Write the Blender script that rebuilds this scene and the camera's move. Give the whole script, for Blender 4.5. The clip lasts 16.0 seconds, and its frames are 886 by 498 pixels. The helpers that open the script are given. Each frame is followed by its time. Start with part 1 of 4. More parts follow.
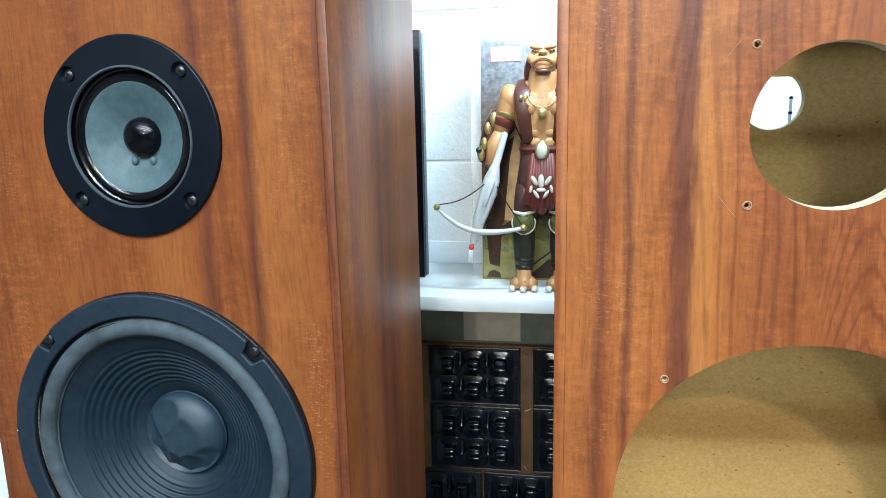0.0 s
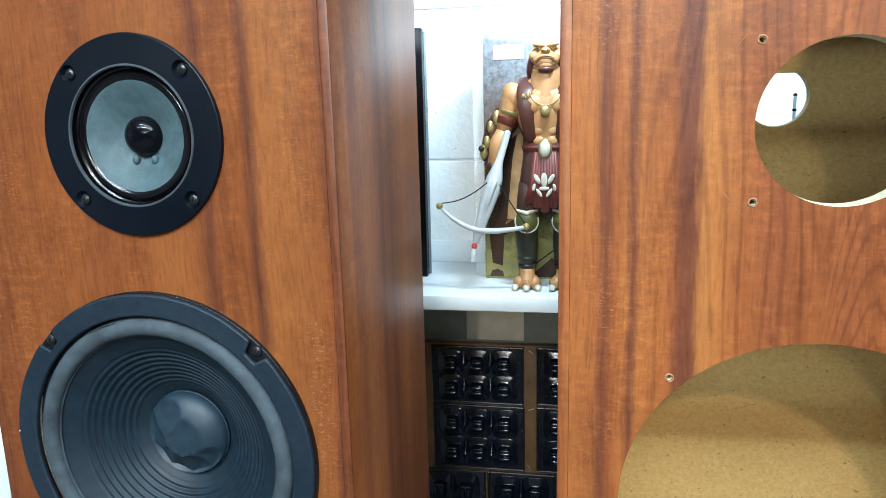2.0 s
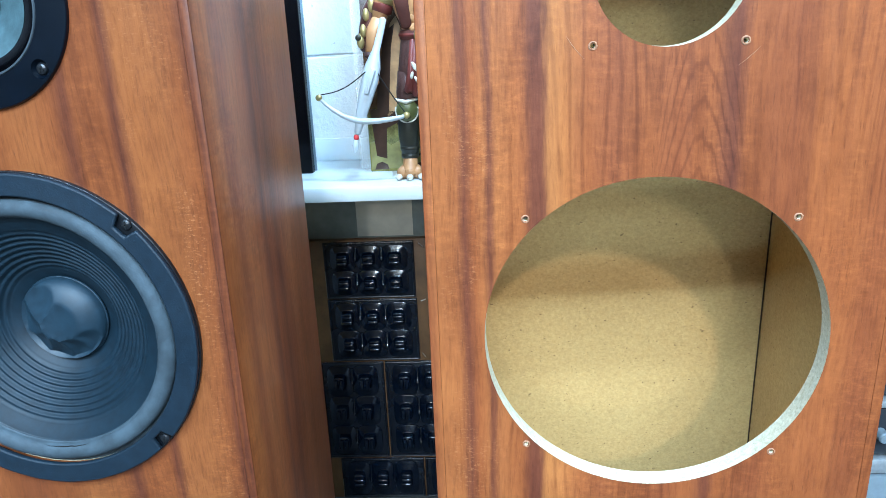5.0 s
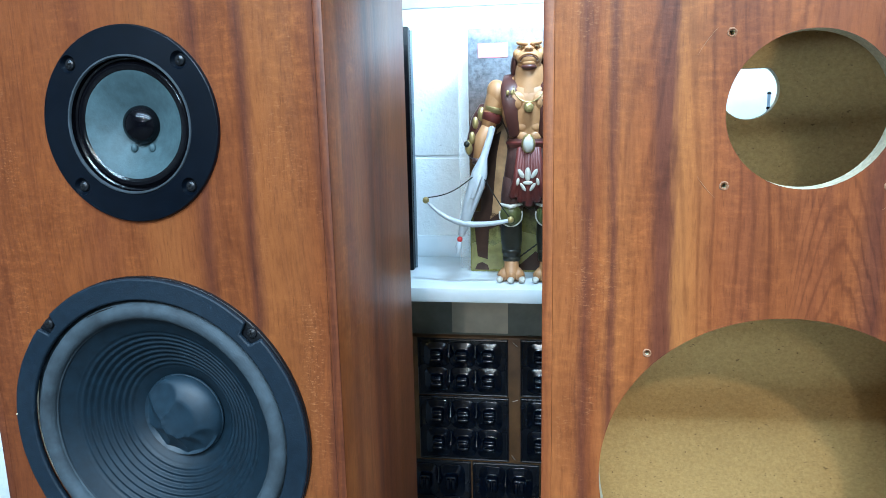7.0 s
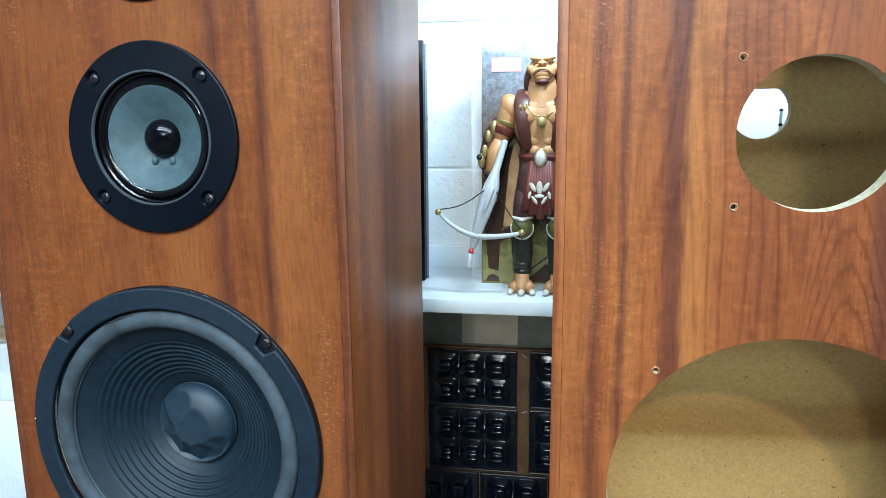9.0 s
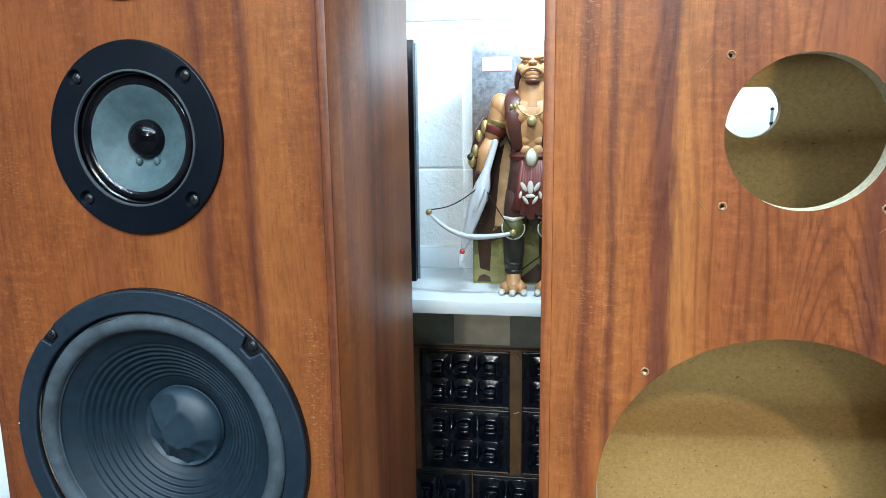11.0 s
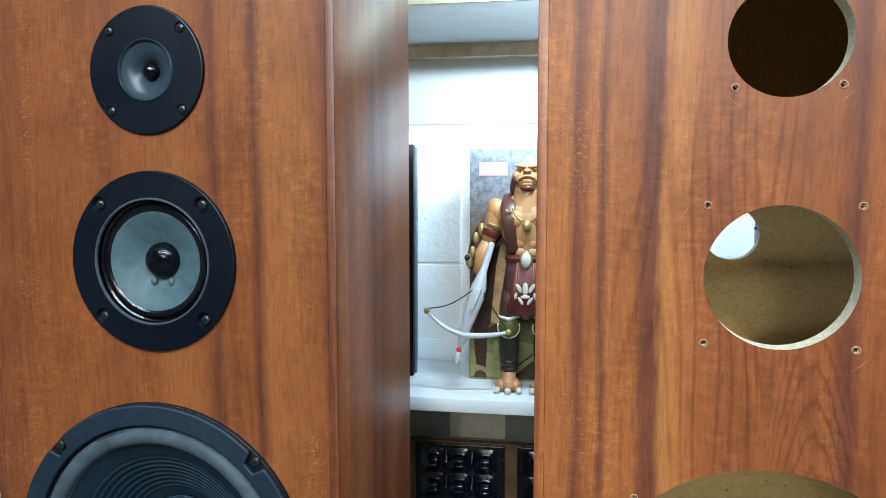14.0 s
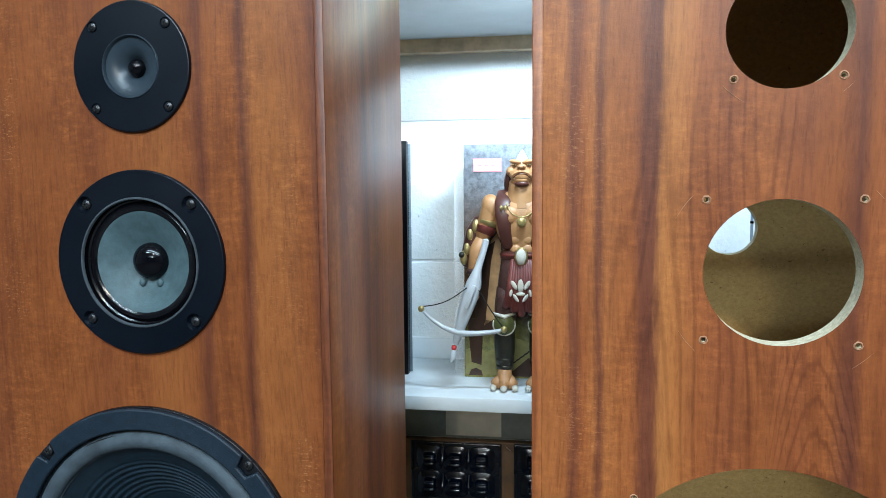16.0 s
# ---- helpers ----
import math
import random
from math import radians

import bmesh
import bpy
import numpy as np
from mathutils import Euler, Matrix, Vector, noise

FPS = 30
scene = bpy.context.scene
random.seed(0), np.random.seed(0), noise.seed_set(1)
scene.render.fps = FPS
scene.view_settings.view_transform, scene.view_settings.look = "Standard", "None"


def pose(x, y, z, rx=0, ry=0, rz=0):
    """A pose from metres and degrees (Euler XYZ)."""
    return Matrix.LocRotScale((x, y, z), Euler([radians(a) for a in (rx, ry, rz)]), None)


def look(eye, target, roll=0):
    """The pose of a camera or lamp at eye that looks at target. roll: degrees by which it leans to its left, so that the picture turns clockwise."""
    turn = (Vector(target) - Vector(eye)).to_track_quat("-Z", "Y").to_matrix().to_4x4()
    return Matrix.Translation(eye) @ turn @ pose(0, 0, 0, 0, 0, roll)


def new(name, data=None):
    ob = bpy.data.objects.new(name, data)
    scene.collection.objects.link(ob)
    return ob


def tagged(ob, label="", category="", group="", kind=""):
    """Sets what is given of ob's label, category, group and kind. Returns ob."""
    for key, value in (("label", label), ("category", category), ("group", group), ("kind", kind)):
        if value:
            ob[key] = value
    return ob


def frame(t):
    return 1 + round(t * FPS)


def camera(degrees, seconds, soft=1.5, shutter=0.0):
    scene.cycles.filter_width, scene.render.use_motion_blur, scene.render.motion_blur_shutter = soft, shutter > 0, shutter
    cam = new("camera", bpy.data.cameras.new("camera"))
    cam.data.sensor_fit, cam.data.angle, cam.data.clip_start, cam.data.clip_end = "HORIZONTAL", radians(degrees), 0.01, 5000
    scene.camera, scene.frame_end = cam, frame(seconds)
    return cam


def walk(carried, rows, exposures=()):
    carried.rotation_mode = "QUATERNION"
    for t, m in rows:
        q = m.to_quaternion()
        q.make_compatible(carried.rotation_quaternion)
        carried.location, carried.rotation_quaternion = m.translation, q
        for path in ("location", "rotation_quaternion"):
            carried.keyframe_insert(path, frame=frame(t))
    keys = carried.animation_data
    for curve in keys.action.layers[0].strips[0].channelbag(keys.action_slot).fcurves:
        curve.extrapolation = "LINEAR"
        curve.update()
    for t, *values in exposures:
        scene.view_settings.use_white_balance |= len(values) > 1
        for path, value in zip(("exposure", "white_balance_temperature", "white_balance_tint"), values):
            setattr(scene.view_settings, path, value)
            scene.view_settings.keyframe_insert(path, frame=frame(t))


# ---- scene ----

def shot(x, y, z, yaw, pitch, lean):
    """Camera pose: yaw to the left, pitch up, lean to its right, in degrees."""
    return pose(x, y, z, 0, 0, yaw) @ pose(0, 0, 0, 90 + pitch) @ pose(0, 0, 0, 0, 0, -lean)


cam = camera(64.81, 16.0, soft=0.5)
ROWS = [
    (0, 0.3246, -0.4324, 0.8137, 13.173, -11.208, 1.271),
    (0.5, 0.3249, -0.4325, 0.8133, 13.105, -11.114, 1.279),
    (1, 0.3237, -0.4332, 0.8137, 13.031, -11.102, 1.026),
    (1.5, 0.3233, -0.4343, 0.8141, 13.075, -10.972, 1.142),
    (2, 0.3239, -0.4299, 0.8124, 13.402, -11.239, 1.492),
    (2.5, 0.3208, -0.4396, 0.8120, 13.745, -11.160, 1.059),
    (3, 0.3331, -0.4488, 0.7757, 13.242, -15.207, 2.713),
    (3.5, 0.3430, -0.4620, 0.7768, 10.809, -16.184, 3.386),
    (3.7, 0.3421, -0.4611, 0.7724, 10.031, -16.359, 3.551),
    (5.8, 0.3546, -0.4521, 0.7714, 4.313, -17.862, 1.643),
    (6, 0.3436, -0.4553, 0.7873, 6.755, -15.280, 1.920),
    (6.5, 0.3205, -0.4598, 0.8137, 11.291, -10.009, -0.024),
    (7, 0.3249, -0.4532, 0.8031, 11.986, -10.968, 1.267),
    (7.5, 0.3207, -0.4535, 0.8057, 12.493, -10.918, 0.025),
    (8, 0.3285, -0.4599, 0.8080, 12.133, -10.652, 1.349),
    (8.5, 0.3259, -0.4552, 0.8041, 12.622, -10.886, 1.058),
    (9, 0.3248, -0.4604, 0.8102, 12.822, -10.366, 0.589),
    (11.5, 0.3291, -0.4538, 0.8096, 12.262, -10.378, 0.685),
    (12, 0.3288, -0.4588, 0.8143, 12.414, -10.269, 0.305),
    (12.5, 0.3294, -0.4653, 0.8202, 12.460, -9.335, 0.349),
    (13, 0.3360, -0.4688, 0.8293, 12.120, -8.174, 1.328),
    (13.5, 0.3318, -0.4775, 0.8453, 11.866, -6.665, 0.577),
    (14, 0.3321, -0.4776, 0.8549, 12.044, -4.843, 0.016),
    (14.5, 0.3358, -0.4767, 0.8564, 11.594, -4.924, -0.019),
    (15, 0.3330, -0.4731, 0.8523, 11.410, -5.026, 0.110),
    (15.5, 0.3335, -0.4669, 0.8532, 11.372, -5.489, 0.867),
    (16, 0.3301, -0.4681, 0.8548, 11.559, -5.116, 0.544),
]
EXPOSURES = [(0.0, 0.28, 5750, 8), (2.5, 0.28, 5750, 8), (3.0, 0.32, 5770, 7), (3.5, 0.62, 5470, 7), (6.0, 0.64, 4720, 4), (6.5, 0.22, 4840, 4), (7.0, 0.12, 4970, 5), (7.5, 0.12, 5120, 5), (9.0, 0.10, 5420, 7),
             (12.5, 0.12, 5620, 8), (13.0, 0.11, 5590, 8), (13.5, 0.05, 5590, 8), (14.0, -0.08, 5590, 8), (14.5, -0.24, 5560, 8), (16.0, -0.24, 5560, 8)]
walk(cam, [(t, shot(*r)) for t, *r in ROWS], EXPOSURES)

# ---- light: rows of fluorescent tubes under the ceiling of a deep room ----
world = bpy.data.worlds.new("world")
scene.world = world
world.use_nodes = True
world.node_tree.nodes["Background"].inputs[0].default_value = (0.75, 0.88, 1.0, 1)
world.node_tree.nodes["Background"].inputs[1].default_value = 0.1
scene.view_settings.exposure = 0.0


def tube_lamp(x, y, z, length, watts, tip, width=0.04, colour=(0.84, 0.98, 1.0)):
    """A ceiling tube whose light falls forward and down; tip: degrees up from straight down."""
    data = bpy.data.lights.new("tube_lamp", "AREA")
    data.shape, data.size, data.size_y, data.energy = "RECTANGLE", length, width, watts
    data.color = colour
    ob = new("tube_lamp", data)
    ob.matrix_world = pose(x, y, z, tip, 0, 0) if length < 1 else pose(x, y, z, 0, 0, 3) @ pose(0, 0, 0, tip)
    return ob


# two long rows of tubes parallel to the block wall, one bulb and one spot further down the room
tube_lamp(0.55, -1.66, 2.62, 3.0, 70, 39, 0.06)
tube_lamp(0.60, -2.50, 2.62, 4.4, 152, 48, 0.06)
tube_lamp(0.675, -3.33, 2.59, 0.11, 40, 58, 0.11, (1.0, 0.75, 0.50))
tube_lamp(0.457, -7.12, 2.60, 0.16, 52, 72, 0.16, (1.0, 0.82, 0.60))
tube_lamp(0.30, -5.2, 2.60, 2.4, 30, 65)
tube_lamp(0.90, -8.2, 2.60, 2.4, 34, 72)

# unseen fill light added at the front of the upper shelf, behind the open cabinet, to brighten the block wall
data = bpy.data.lights.new("wall_fill", "AREA")
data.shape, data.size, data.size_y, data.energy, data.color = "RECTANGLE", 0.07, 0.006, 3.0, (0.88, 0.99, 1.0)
ob = new("wall_fill", data)
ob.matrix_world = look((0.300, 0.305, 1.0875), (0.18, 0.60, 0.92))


# ---- materials ----
def shader(name, rough=0.5, metal=0.0, colour=(0.5, 0.5, 0.5), **more):
    m = bpy.data.materials.new(name)
    m.use_nodes = True
    b = m.node_tree.nodes["Principled BSDF"]
    b.inputs["Base Color"].default_value = (*colour, 1)
    b.inputs["Roughness"].default_value = rough
    b.inputs["Metallic"].default_value = metal
    for key, value in more.items():
        b.inputs[key.replace("_", " ")].default_value = value
    return m, m.node_tree, b


def node(nt, kind, **inputs):
    n = nt.nodes.new(kind)
    for key, value in inputs.items():
        n.inputs[key].default_value = value
    return n


def coords(nt, scale=(1, 1, 1), shift=(0, 0, 0)):
    tc = nt.nodes.new("ShaderNodeTexCoord")
    mp = node(nt, "ShaderNodeMapping", Scale=scale, Location=shift)
    nt.links.new(tc.outputs["Object"], mp.inputs["Vector"])
    return mp.outputs["Vector"]


def noise_tex(nt, vector, scale=1.0, detail=3.0, rough=0.55, warp=0.0):
    n = node(nt, "ShaderNodeTexNoise", Scale=scale, Detail=detail, Roughness=rough, Distortion=warp)
    nt.links.new(vector, n.inputs["Vector"])
    return n.outputs["Fac"]


def ramp(nt, fac, *stops):
    r = nt.nodes.new("ShaderNodeValToRGB")
    el = r.color_ramp.elements
    while len(el) < len(stops):
        el.new(0.5)
    for e, (p, c) in zip(el, stops):
        e.position, e.color = p, (*c, 1) if len(c) == 3 else c
    nt.links.new(fac, r.inputs["Fac"])
    return r.outputs["Color"]


def math_node(nt, op, a, b=None, c=None):
    n = nt.nodes.new("ShaderNodeMath")
    n.operation = op
    for i, v in enumerate((a, b, c)):
        if v is None:
            continue
        if isinstance(v, (int, float)):
            n.inputs[i].default_value = v
        else:
            nt.links.new(v, n.inputs[i])
    return n.outputs[0]


def mix(nt, kind, fac, a, b):
    n = nt.nodes.new("ShaderNodeMix")
    n.data_type, n.blend_type = "RGBA", kind
    for socket, v in ((n.inputs[0], fac), (n.inputs[6], a), (n.inputs[7], b)):
        if isinstance(v, (int, float)):
            socket.default_value = v
        elif isinstance(v, tuple):
            socket.default_value = (*v, 1)
        else:
            nt.links.new(v, socket)
    return n.outputs[2]


def bump(nt, b, height, strength=0.3, depth=0.001):
    n = node(nt, "ShaderNodeBump", Strength=strength, Distance=depth)
    nt.links.new(height, n.inputs["Height"])
    nt.links.new(n.outputs["Normal"], b.inputs["Normal"])


LIGHT, MEDIUM, DARK = (0.246, 0.0795, 0.0190), (0.208, 0.0610, 0.0146), (0.108, 0.0305, 0.0128)
YELLOW, DUSKY = (0.300, 0.1100, 0.0260), (0.174, 0.0490, 0.0134)


def wood_veneer(name, shift, bands, flecks, figure=0.5, tone=1.0, run="X", gloss=0.33, rough=(0.43, 0.36), flame=None):
    """Reddish brown vinyl veneer: upright bands across the panel, dark streaks, pores, flame figure and columns of pale flecks."""
    m, nt, b = shader(name, 0.32, Specular_IOR_Level=gloss)
    base = coords(nt, (1, 1, 1), shift)
    tc = nt.nodes.new("ShaderNodeTexCoord")
    place = nt.nodes.new("ShaderNodeSeparateXYZ")
    nt.links.new(tc.outputs["Object"], place.inputs[0])
    # the grain wanders slowly from side to side
    sway = noise_tex(nt, coords(nt, (5, 5, 2.2), shift), 1, 2)
    ragged = noise_tex(nt, coords(nt, (60, 60, 5), shift), 1, 4, 0.65)
    sep = nt.nodes.new("ShaderNodeSeparateXYZ")
    nt.links.new(base, sep.inputs[0])
    sx = math_node(nt, "MULTIPLY_ADD", sway, 0.05, sep.outputs[run])
    com = nt.nodes.new("ShaderNodeCombineXYZ")
    nt.links.new(sx, com.inputs["X"])
    nt.links.new(sep.outputs["Y" if run == "X" else "X"], com.inputs["Y"])
    nt.links.new(sep.outputs["Z"], com.inputs["Z"])

    def grain(scale, s, detail=3.0, rough=0.55):
        mp = node(nt, "ShaderNodeMapping", Scale=scale)
        nt.links.new(com.outputs[0], mp.inputs["Vector"])
        return noise_tex(nt, mp.outputs["Vector"], s, detail, rough)

    across = math_node(nt, "MULTIPLY_ADD", math_node(nt, "SUBTRACT", sway, 0.5), 0.017, place.outputs[run])
    across = math_node(nt, "MULTIPLY_ADD", math_node(nt, "SUBTRACT", ragged, 0.5), 0.009, across)
    torn = noise_tex(nt, coords(nt, (260, 260, 26), shift), 1, 3, 0.7)
    across = math_node(nt, "MULTIPLY_ADD", math_node(nt, "SUBTRACT", torn, 0.5), 0.006, across)
    across = math_node(nt, "MULTIPLY_ADD", across, 3.125, 0.5)
    colour = ramp(nt, across, *((0.5 + 3.125 * x, tuple(tone * k for k in c)) for x, c in bands))
    broad = grain((13, 13, 3.2), 1, 5.0, 0.62)
    colour = mix(nt, "MULTIPLY", 1.0, colour, ramp(nt, broad, (0.30, (0.74, 0.68, 0.68)), (0.45, (0.95, 0.93, 0.93)), (0.55, (1.02, 1.02, 1.02)), (0.70, (1.12, 1.16, 1.16))))
    mottle = noise_tex(nt, coords(nt, (26, 26, 15), shift), 1, 6, 0.7)
    colour = mix(nt, "MULTIPLY", 1.0, colour, ramp(nt, mottle, (0.28, (0.74, 0.70, 0.68)), (0.5, (1, 1, 1)), (0.72, (1.16, 1.2, 1.2))))
    # flame figure: contour lines of a stretched noise, as in a flat-sawn board
    flat = grain((15, 15, 1.1), 1, 1.2)
    rings = math_node(nt, "SINE", math_node(nt, "MULTIPLY", flat, 150))
    rings = math_node(nt, "MULTIPLY_ADD", rings, 0.5, 0.5)
    where = ramp(nt, noise_tex(nt, coords(nt, (8, 8, 2.4), shift), 1, 1), (0.48, (0, 0, 0)), (0.62, (1, 1, 1)))
    dark = mix(nt, "MIX", math_node(nt, "MULTIPLY", where, figure), (1, 1, 1), ramp(nt, rings, (0.0, (0.52, 0.44, 0.44)), (0.30, (1, 1, 1))))
    colour = mix(nt, "MULTIPLY", 1.0, colour, dark)
    if flame:
        # one cathedral arch: nested parabolas round an upright axis
        fx, fz, wide, tall = flame
        u = math_node(nt, "DIVIDE", math_node(nt, "SUBTRACT", math_node(nt, "MULTIPLY_ADD", sway, 0.02, place.outputs[run]), fx + 0.010), wide)
        w = math_node(nt, "DIVIDE", math_node(nt, "SUBTRACT", place.outputs["Z"], fz), tall)
        arch = math_node(nt, "MULTIPLY_ADD", math_node(nt, "MULTIPLY", u, u), 1.9, w)
        arch = math_node(nt, "MULTIPLY_ADD", ragged, 0.55, arch)
        lines = math_node(nt, "MULTIPLY_ADD", math_node(nt, "SINE", math_node(nt, "MULTIPLY", arch, 21.0)), 0.5, 0.5)
        reach = math_node(nt, "MULTIPLY_ADD", math_node(nt, "MULTIPLY", w, w), 0.8, math_node(nt, "MULTIPLY", u, u))
        inside = ramp(nt, reach, (0.35, (1, 1, 1)), (1.3, (0, 0, 0)))
        dark = mix(nt, "MIX", math_node(nt, "MULTIPLY", inside, math_node(nt, "MULTIPLY_ADD", mottle, 0.9, 0.05)), (1, 1, 1), ramp(nt, lines, (0.0, (0.50, 0.42, 0.42)), (0.22, (0.96, 0.95, 0.95)), (0.8, (1.08, 1.10, 1.1))))
        colour = mix(nt, "MULTIPLY", 1.0, colour, dark)
    # long dark streaks, wide and narrow
    vein = grain((34, 34, 1.1), 1, 3, 0.5)
    colour = mix(nt, "MULTIPLY", min(1.0, 0.2 + figure * 0.35), colour, ramp(nt, vein, (0.30, (0.50, 0.41, 0.40)), (0.40, (0.95, 0.93, 0.93)), (0.5, (1, 1, 1))))
    vein = grain((75, 75, 1.8), 1, 4, 0.6)
    colour = mix(nt, "MULTIPLY", 0.25 + 0.6 * figure, colour, ramp(nt, vein, (0.33, (0.50, 0.41, 0.40)), (0.42, (0.96, 0.94, 0.94)), (0.5, (1, 1, 1))))
    streak = grain((95, 95, 3.2), 1, 4, 0.65)
    colour = mix(nt, "MULTIPLY", 0.30, colour, ramp(nt, streak, (0.30, (0.62, 0.54, 0.52)), (0.46, (0.95, 0.94, 0.94)), (0.7, (1.12, 1.14, 1.14))))
    fine = grain((380, 380, 46), 1, 4, 0.65)
    colour = mix(nt, "MULTIPLY", 0.50, colour, ramp(nt, fine, (0.33, (0.6, 0.52, 0.5)), (0.52, (1, 1, 1)), (0.8, (1.22, 1.24, 1.2))))
    pores = noise_tex(nt, coords(nt, (620, 620, 75), shift), 1, 1)
    colour = mix(nt, "MULTIPLY", 0.26, colour, ramp(nt, pores, (0.27, (0.25, 0.18, 0.15)), (0.36, (1, 1, 1))))
    # short pale shimmer across the grain
    glint = noise_tex(nt, coords(nt, (85, 85, 190), shift), 1, 5, 0.75)
    gate = ramp(nt, noise_tex(nt, coords(nt, (14, 14, 6), shift), 1, 3), (0.42, (0, 0, 0)), (0.60, (1, 1, 1)))
    colour = mix(nt, "MULTIPLY", gate, colour, ramp(nt, glint, (0.40, (0.86, 0.84, 0.84)), (0.52, (1, 1, 1)), (0.66, (1.30, 1.38, 1.38))))
    # columns of pale ticks
    column = ramp(nt, across, *((0.5 + 3.125 * x, (k, k, k)) for x, k in flecks))
    patch = ramp(nt, noise_tex(nt, coords(nt, (30, 30, 9), shift), 1, 3), (0.44, (0, 0, 0)), (0.62, (1, 1, 1)))
    tick = ramp(nt, noise_tex(nt, coords(nt, (210, 210, 560), shift), 1, 5, 0.8), (0.54, (0, 0, 0)), (0.63, (1, 1, 1)))
    amount = math_node(nt, "MULTIPLY", math_node(nt, "MULTIPLY", column, patch), tick)
    colour = mix(nt, "MIX", math_node(nt, "MULTIPLY", amount, 0.50), colour, (0.42, 0.19, 0.075))
    nt.links.new(colour, b.inputs["Base Color"])
    nt.links.new(ramp(nt, streak, (0.3, (rough[0],) * 3), (0.7, (rough[1],) * 3)), b.inputs["Roughness"])
    bump(nt, b, math_node(nt, "ADD", fine, glint), 0.30, 0.0004)
    return m


def particle_board(name, light, dark, speck=0.6):
    """Raw chipboard: fine pressed chips, soft clouds, and scattered dark flecks of bark."""
    m, nt, b = shader(name, 0.8)
    v = coords(nt)
    colour = ramp(nt, noise_tex(nt, v, 330, 5, 0.7), (0.30, dark), (0.68, light))
    colour = mix(nt, "MULTIPLY", 0.5, colour, ramp(nt, noise_tex(nt, v, 7, 3), (0.3, (0.80, 0.77, 0.71)), (0.7, (1.06, 1.05, 1.04))))
    chips = node(nt, "ShaderNodeTexVoronoi", Scale=1.0)
    nt.links.new(coords(nt, (420, 420, 620)), chips.inputs["Vector"])
    colour = mix(nt, "MULTIPLY", 0.45, colour, ramp(nt, chips.outputs["Color"], (0.0, (0.74, 0.71, 0.66)), (0.5, (1, 1, 1)), (1.0, (1.14, 1.13, 1.10))))
    for scale, low in (((260, 260, 380), 0.255), ((130, 130, 210), 0.225)):
        specks = noise_tex(nt, coords(nt, scale, (scale[0], 0, 0)), 1, 2)
        colour = mix(nt, "MULTIPLY", speck, colour, ramp(nt, specks, (low, (0.16, 0.11, 0.07)), (low + 0.05, (1, 1, 1))))
    nt.links.new(colour, b.inputs["Base Color"])
    bump(nt, b, noise_tex(nt, v, 420, 3), 0.3, 0.0006)
    return m


def plain(name, colour, rough=0.5, metal=0.0, vary=0.15, scale=60, relief=0.15, depth=0.0004, **more):
    """A painted, moulded or metal surface with a little wear in tone, gloss and relief."""
    m, nt, b = shader(name, rough, metal, colour, **more)
    v = coords(nt)
    n = noise_tex(nt, v, scale, 4, 0.6)
    if max(colour) < 0.1 and not metal and "Specular_IOR_Level" not in more:
        b.inputs["Specular IOR Level"].default_value = 0.34 if rough > 0.2 else 0.5
    lo, hi = tuple(c * (1 - vary) for c in colour), tuple(min(1, c * (1 + vary)) for c in colour)
    col = ramp(nt, n, (0.3, lo), (0.7, hi))
    wide = noise_tex(nt, v, scale / 9, 2)
    col = mix(nt, "MULTIPLY", min(1.0, vary * 3), col, ramp(nt, wide, (0.3, (0.86, 0.86, 0.86)), (0.7, (1.05, 1.05, 1.05))))
    nt.links.new(col, b.inputs["Base Color"])
    r = ramp(nt, wide, (0.3, (rough * 0.85,) * 3), (0.7, (min(1, rough * 1.15),) * 3))
    nt.links.new(r, b.inputs["Roughness"])
    if relief:
        bump(nt, b, noise_tex(nt, v, scale * 6, 3), relief, depth)
    return m


# A's darkened left edge puts the light's falloff to the left into the colour
VENEER_A = wood_veneer("veneer_a", (0.31, 0.0, 0.2), ((-0.151, DARK), (-0.140, DUSKY), (-0.122, DUSKY), (-0.106, MEDIUM), (-0.092, MEDIUM), (-0.058, MEDIUM), (-0.032, DUSKY), (-0.010, MEDIUM), (0.022, LIGHT), (0.045, MEDIUM),
                                                             (0.056, DARK), (0.064, MEDIUM), (0.084, MEDIUM), (0.090, DARK), (0.097, LIGHT), (0.122, LIGHT), (0.138, MEDIUM), (0.1445, DARK), (0.147, DUSKY), (0.149, DARK), (0.152, DUSKY)),
                       ((-0.130, 0.0), (-0.108, 1.0), (-0.092, 0.0), (0.085, 0.0), (0.098, 0.7), (0.112, 0.3), (0.128, 1.0), (0.140, 0.8), (0.146, 0.0)), 0.16, 0.79)
VENEER_B = wood_veneer("veneer_b", (3.73, 1.0, 1.45), ((-0.151, DUSKY), (-0.143, LIGHT), (-0.130, LIGHT), (-0.124, DARK), (-0.117, MEDIUM), (-0.111, LIGHT), (-0.107, DARK), (-0.101, LIGHT), (-0.086, MEDIUM), (-0.079, DARK), (-0.072, DARK),
                                                              (-0.067, YELLOW), (-0.052, LIGHT), (-0.045, MEDIUM), (-0.030, DUSKY), (-0.012, MEDIUM), (0.010, DUSKY), (0.028, MEDIUM), (0.041, DARK), (0.049, MEDIUM), (0.075, DUSKY), (0.090, MEDIUM), (0.120, MEDIUM), (0.132, DUSKY), (0.150, MEDIUM)),
                       ((-0.150, 0.0), (-0.140, 0.6), (-0.122, 1.0), (-0.105, 0.5), (-0.090, 0.0), (-0.070, 0.0), (-0.062, 0.4), (-0.050, 0.0)), 0.50, 1.03, flame=(0.022, 0.705, 0.030, 0.075))
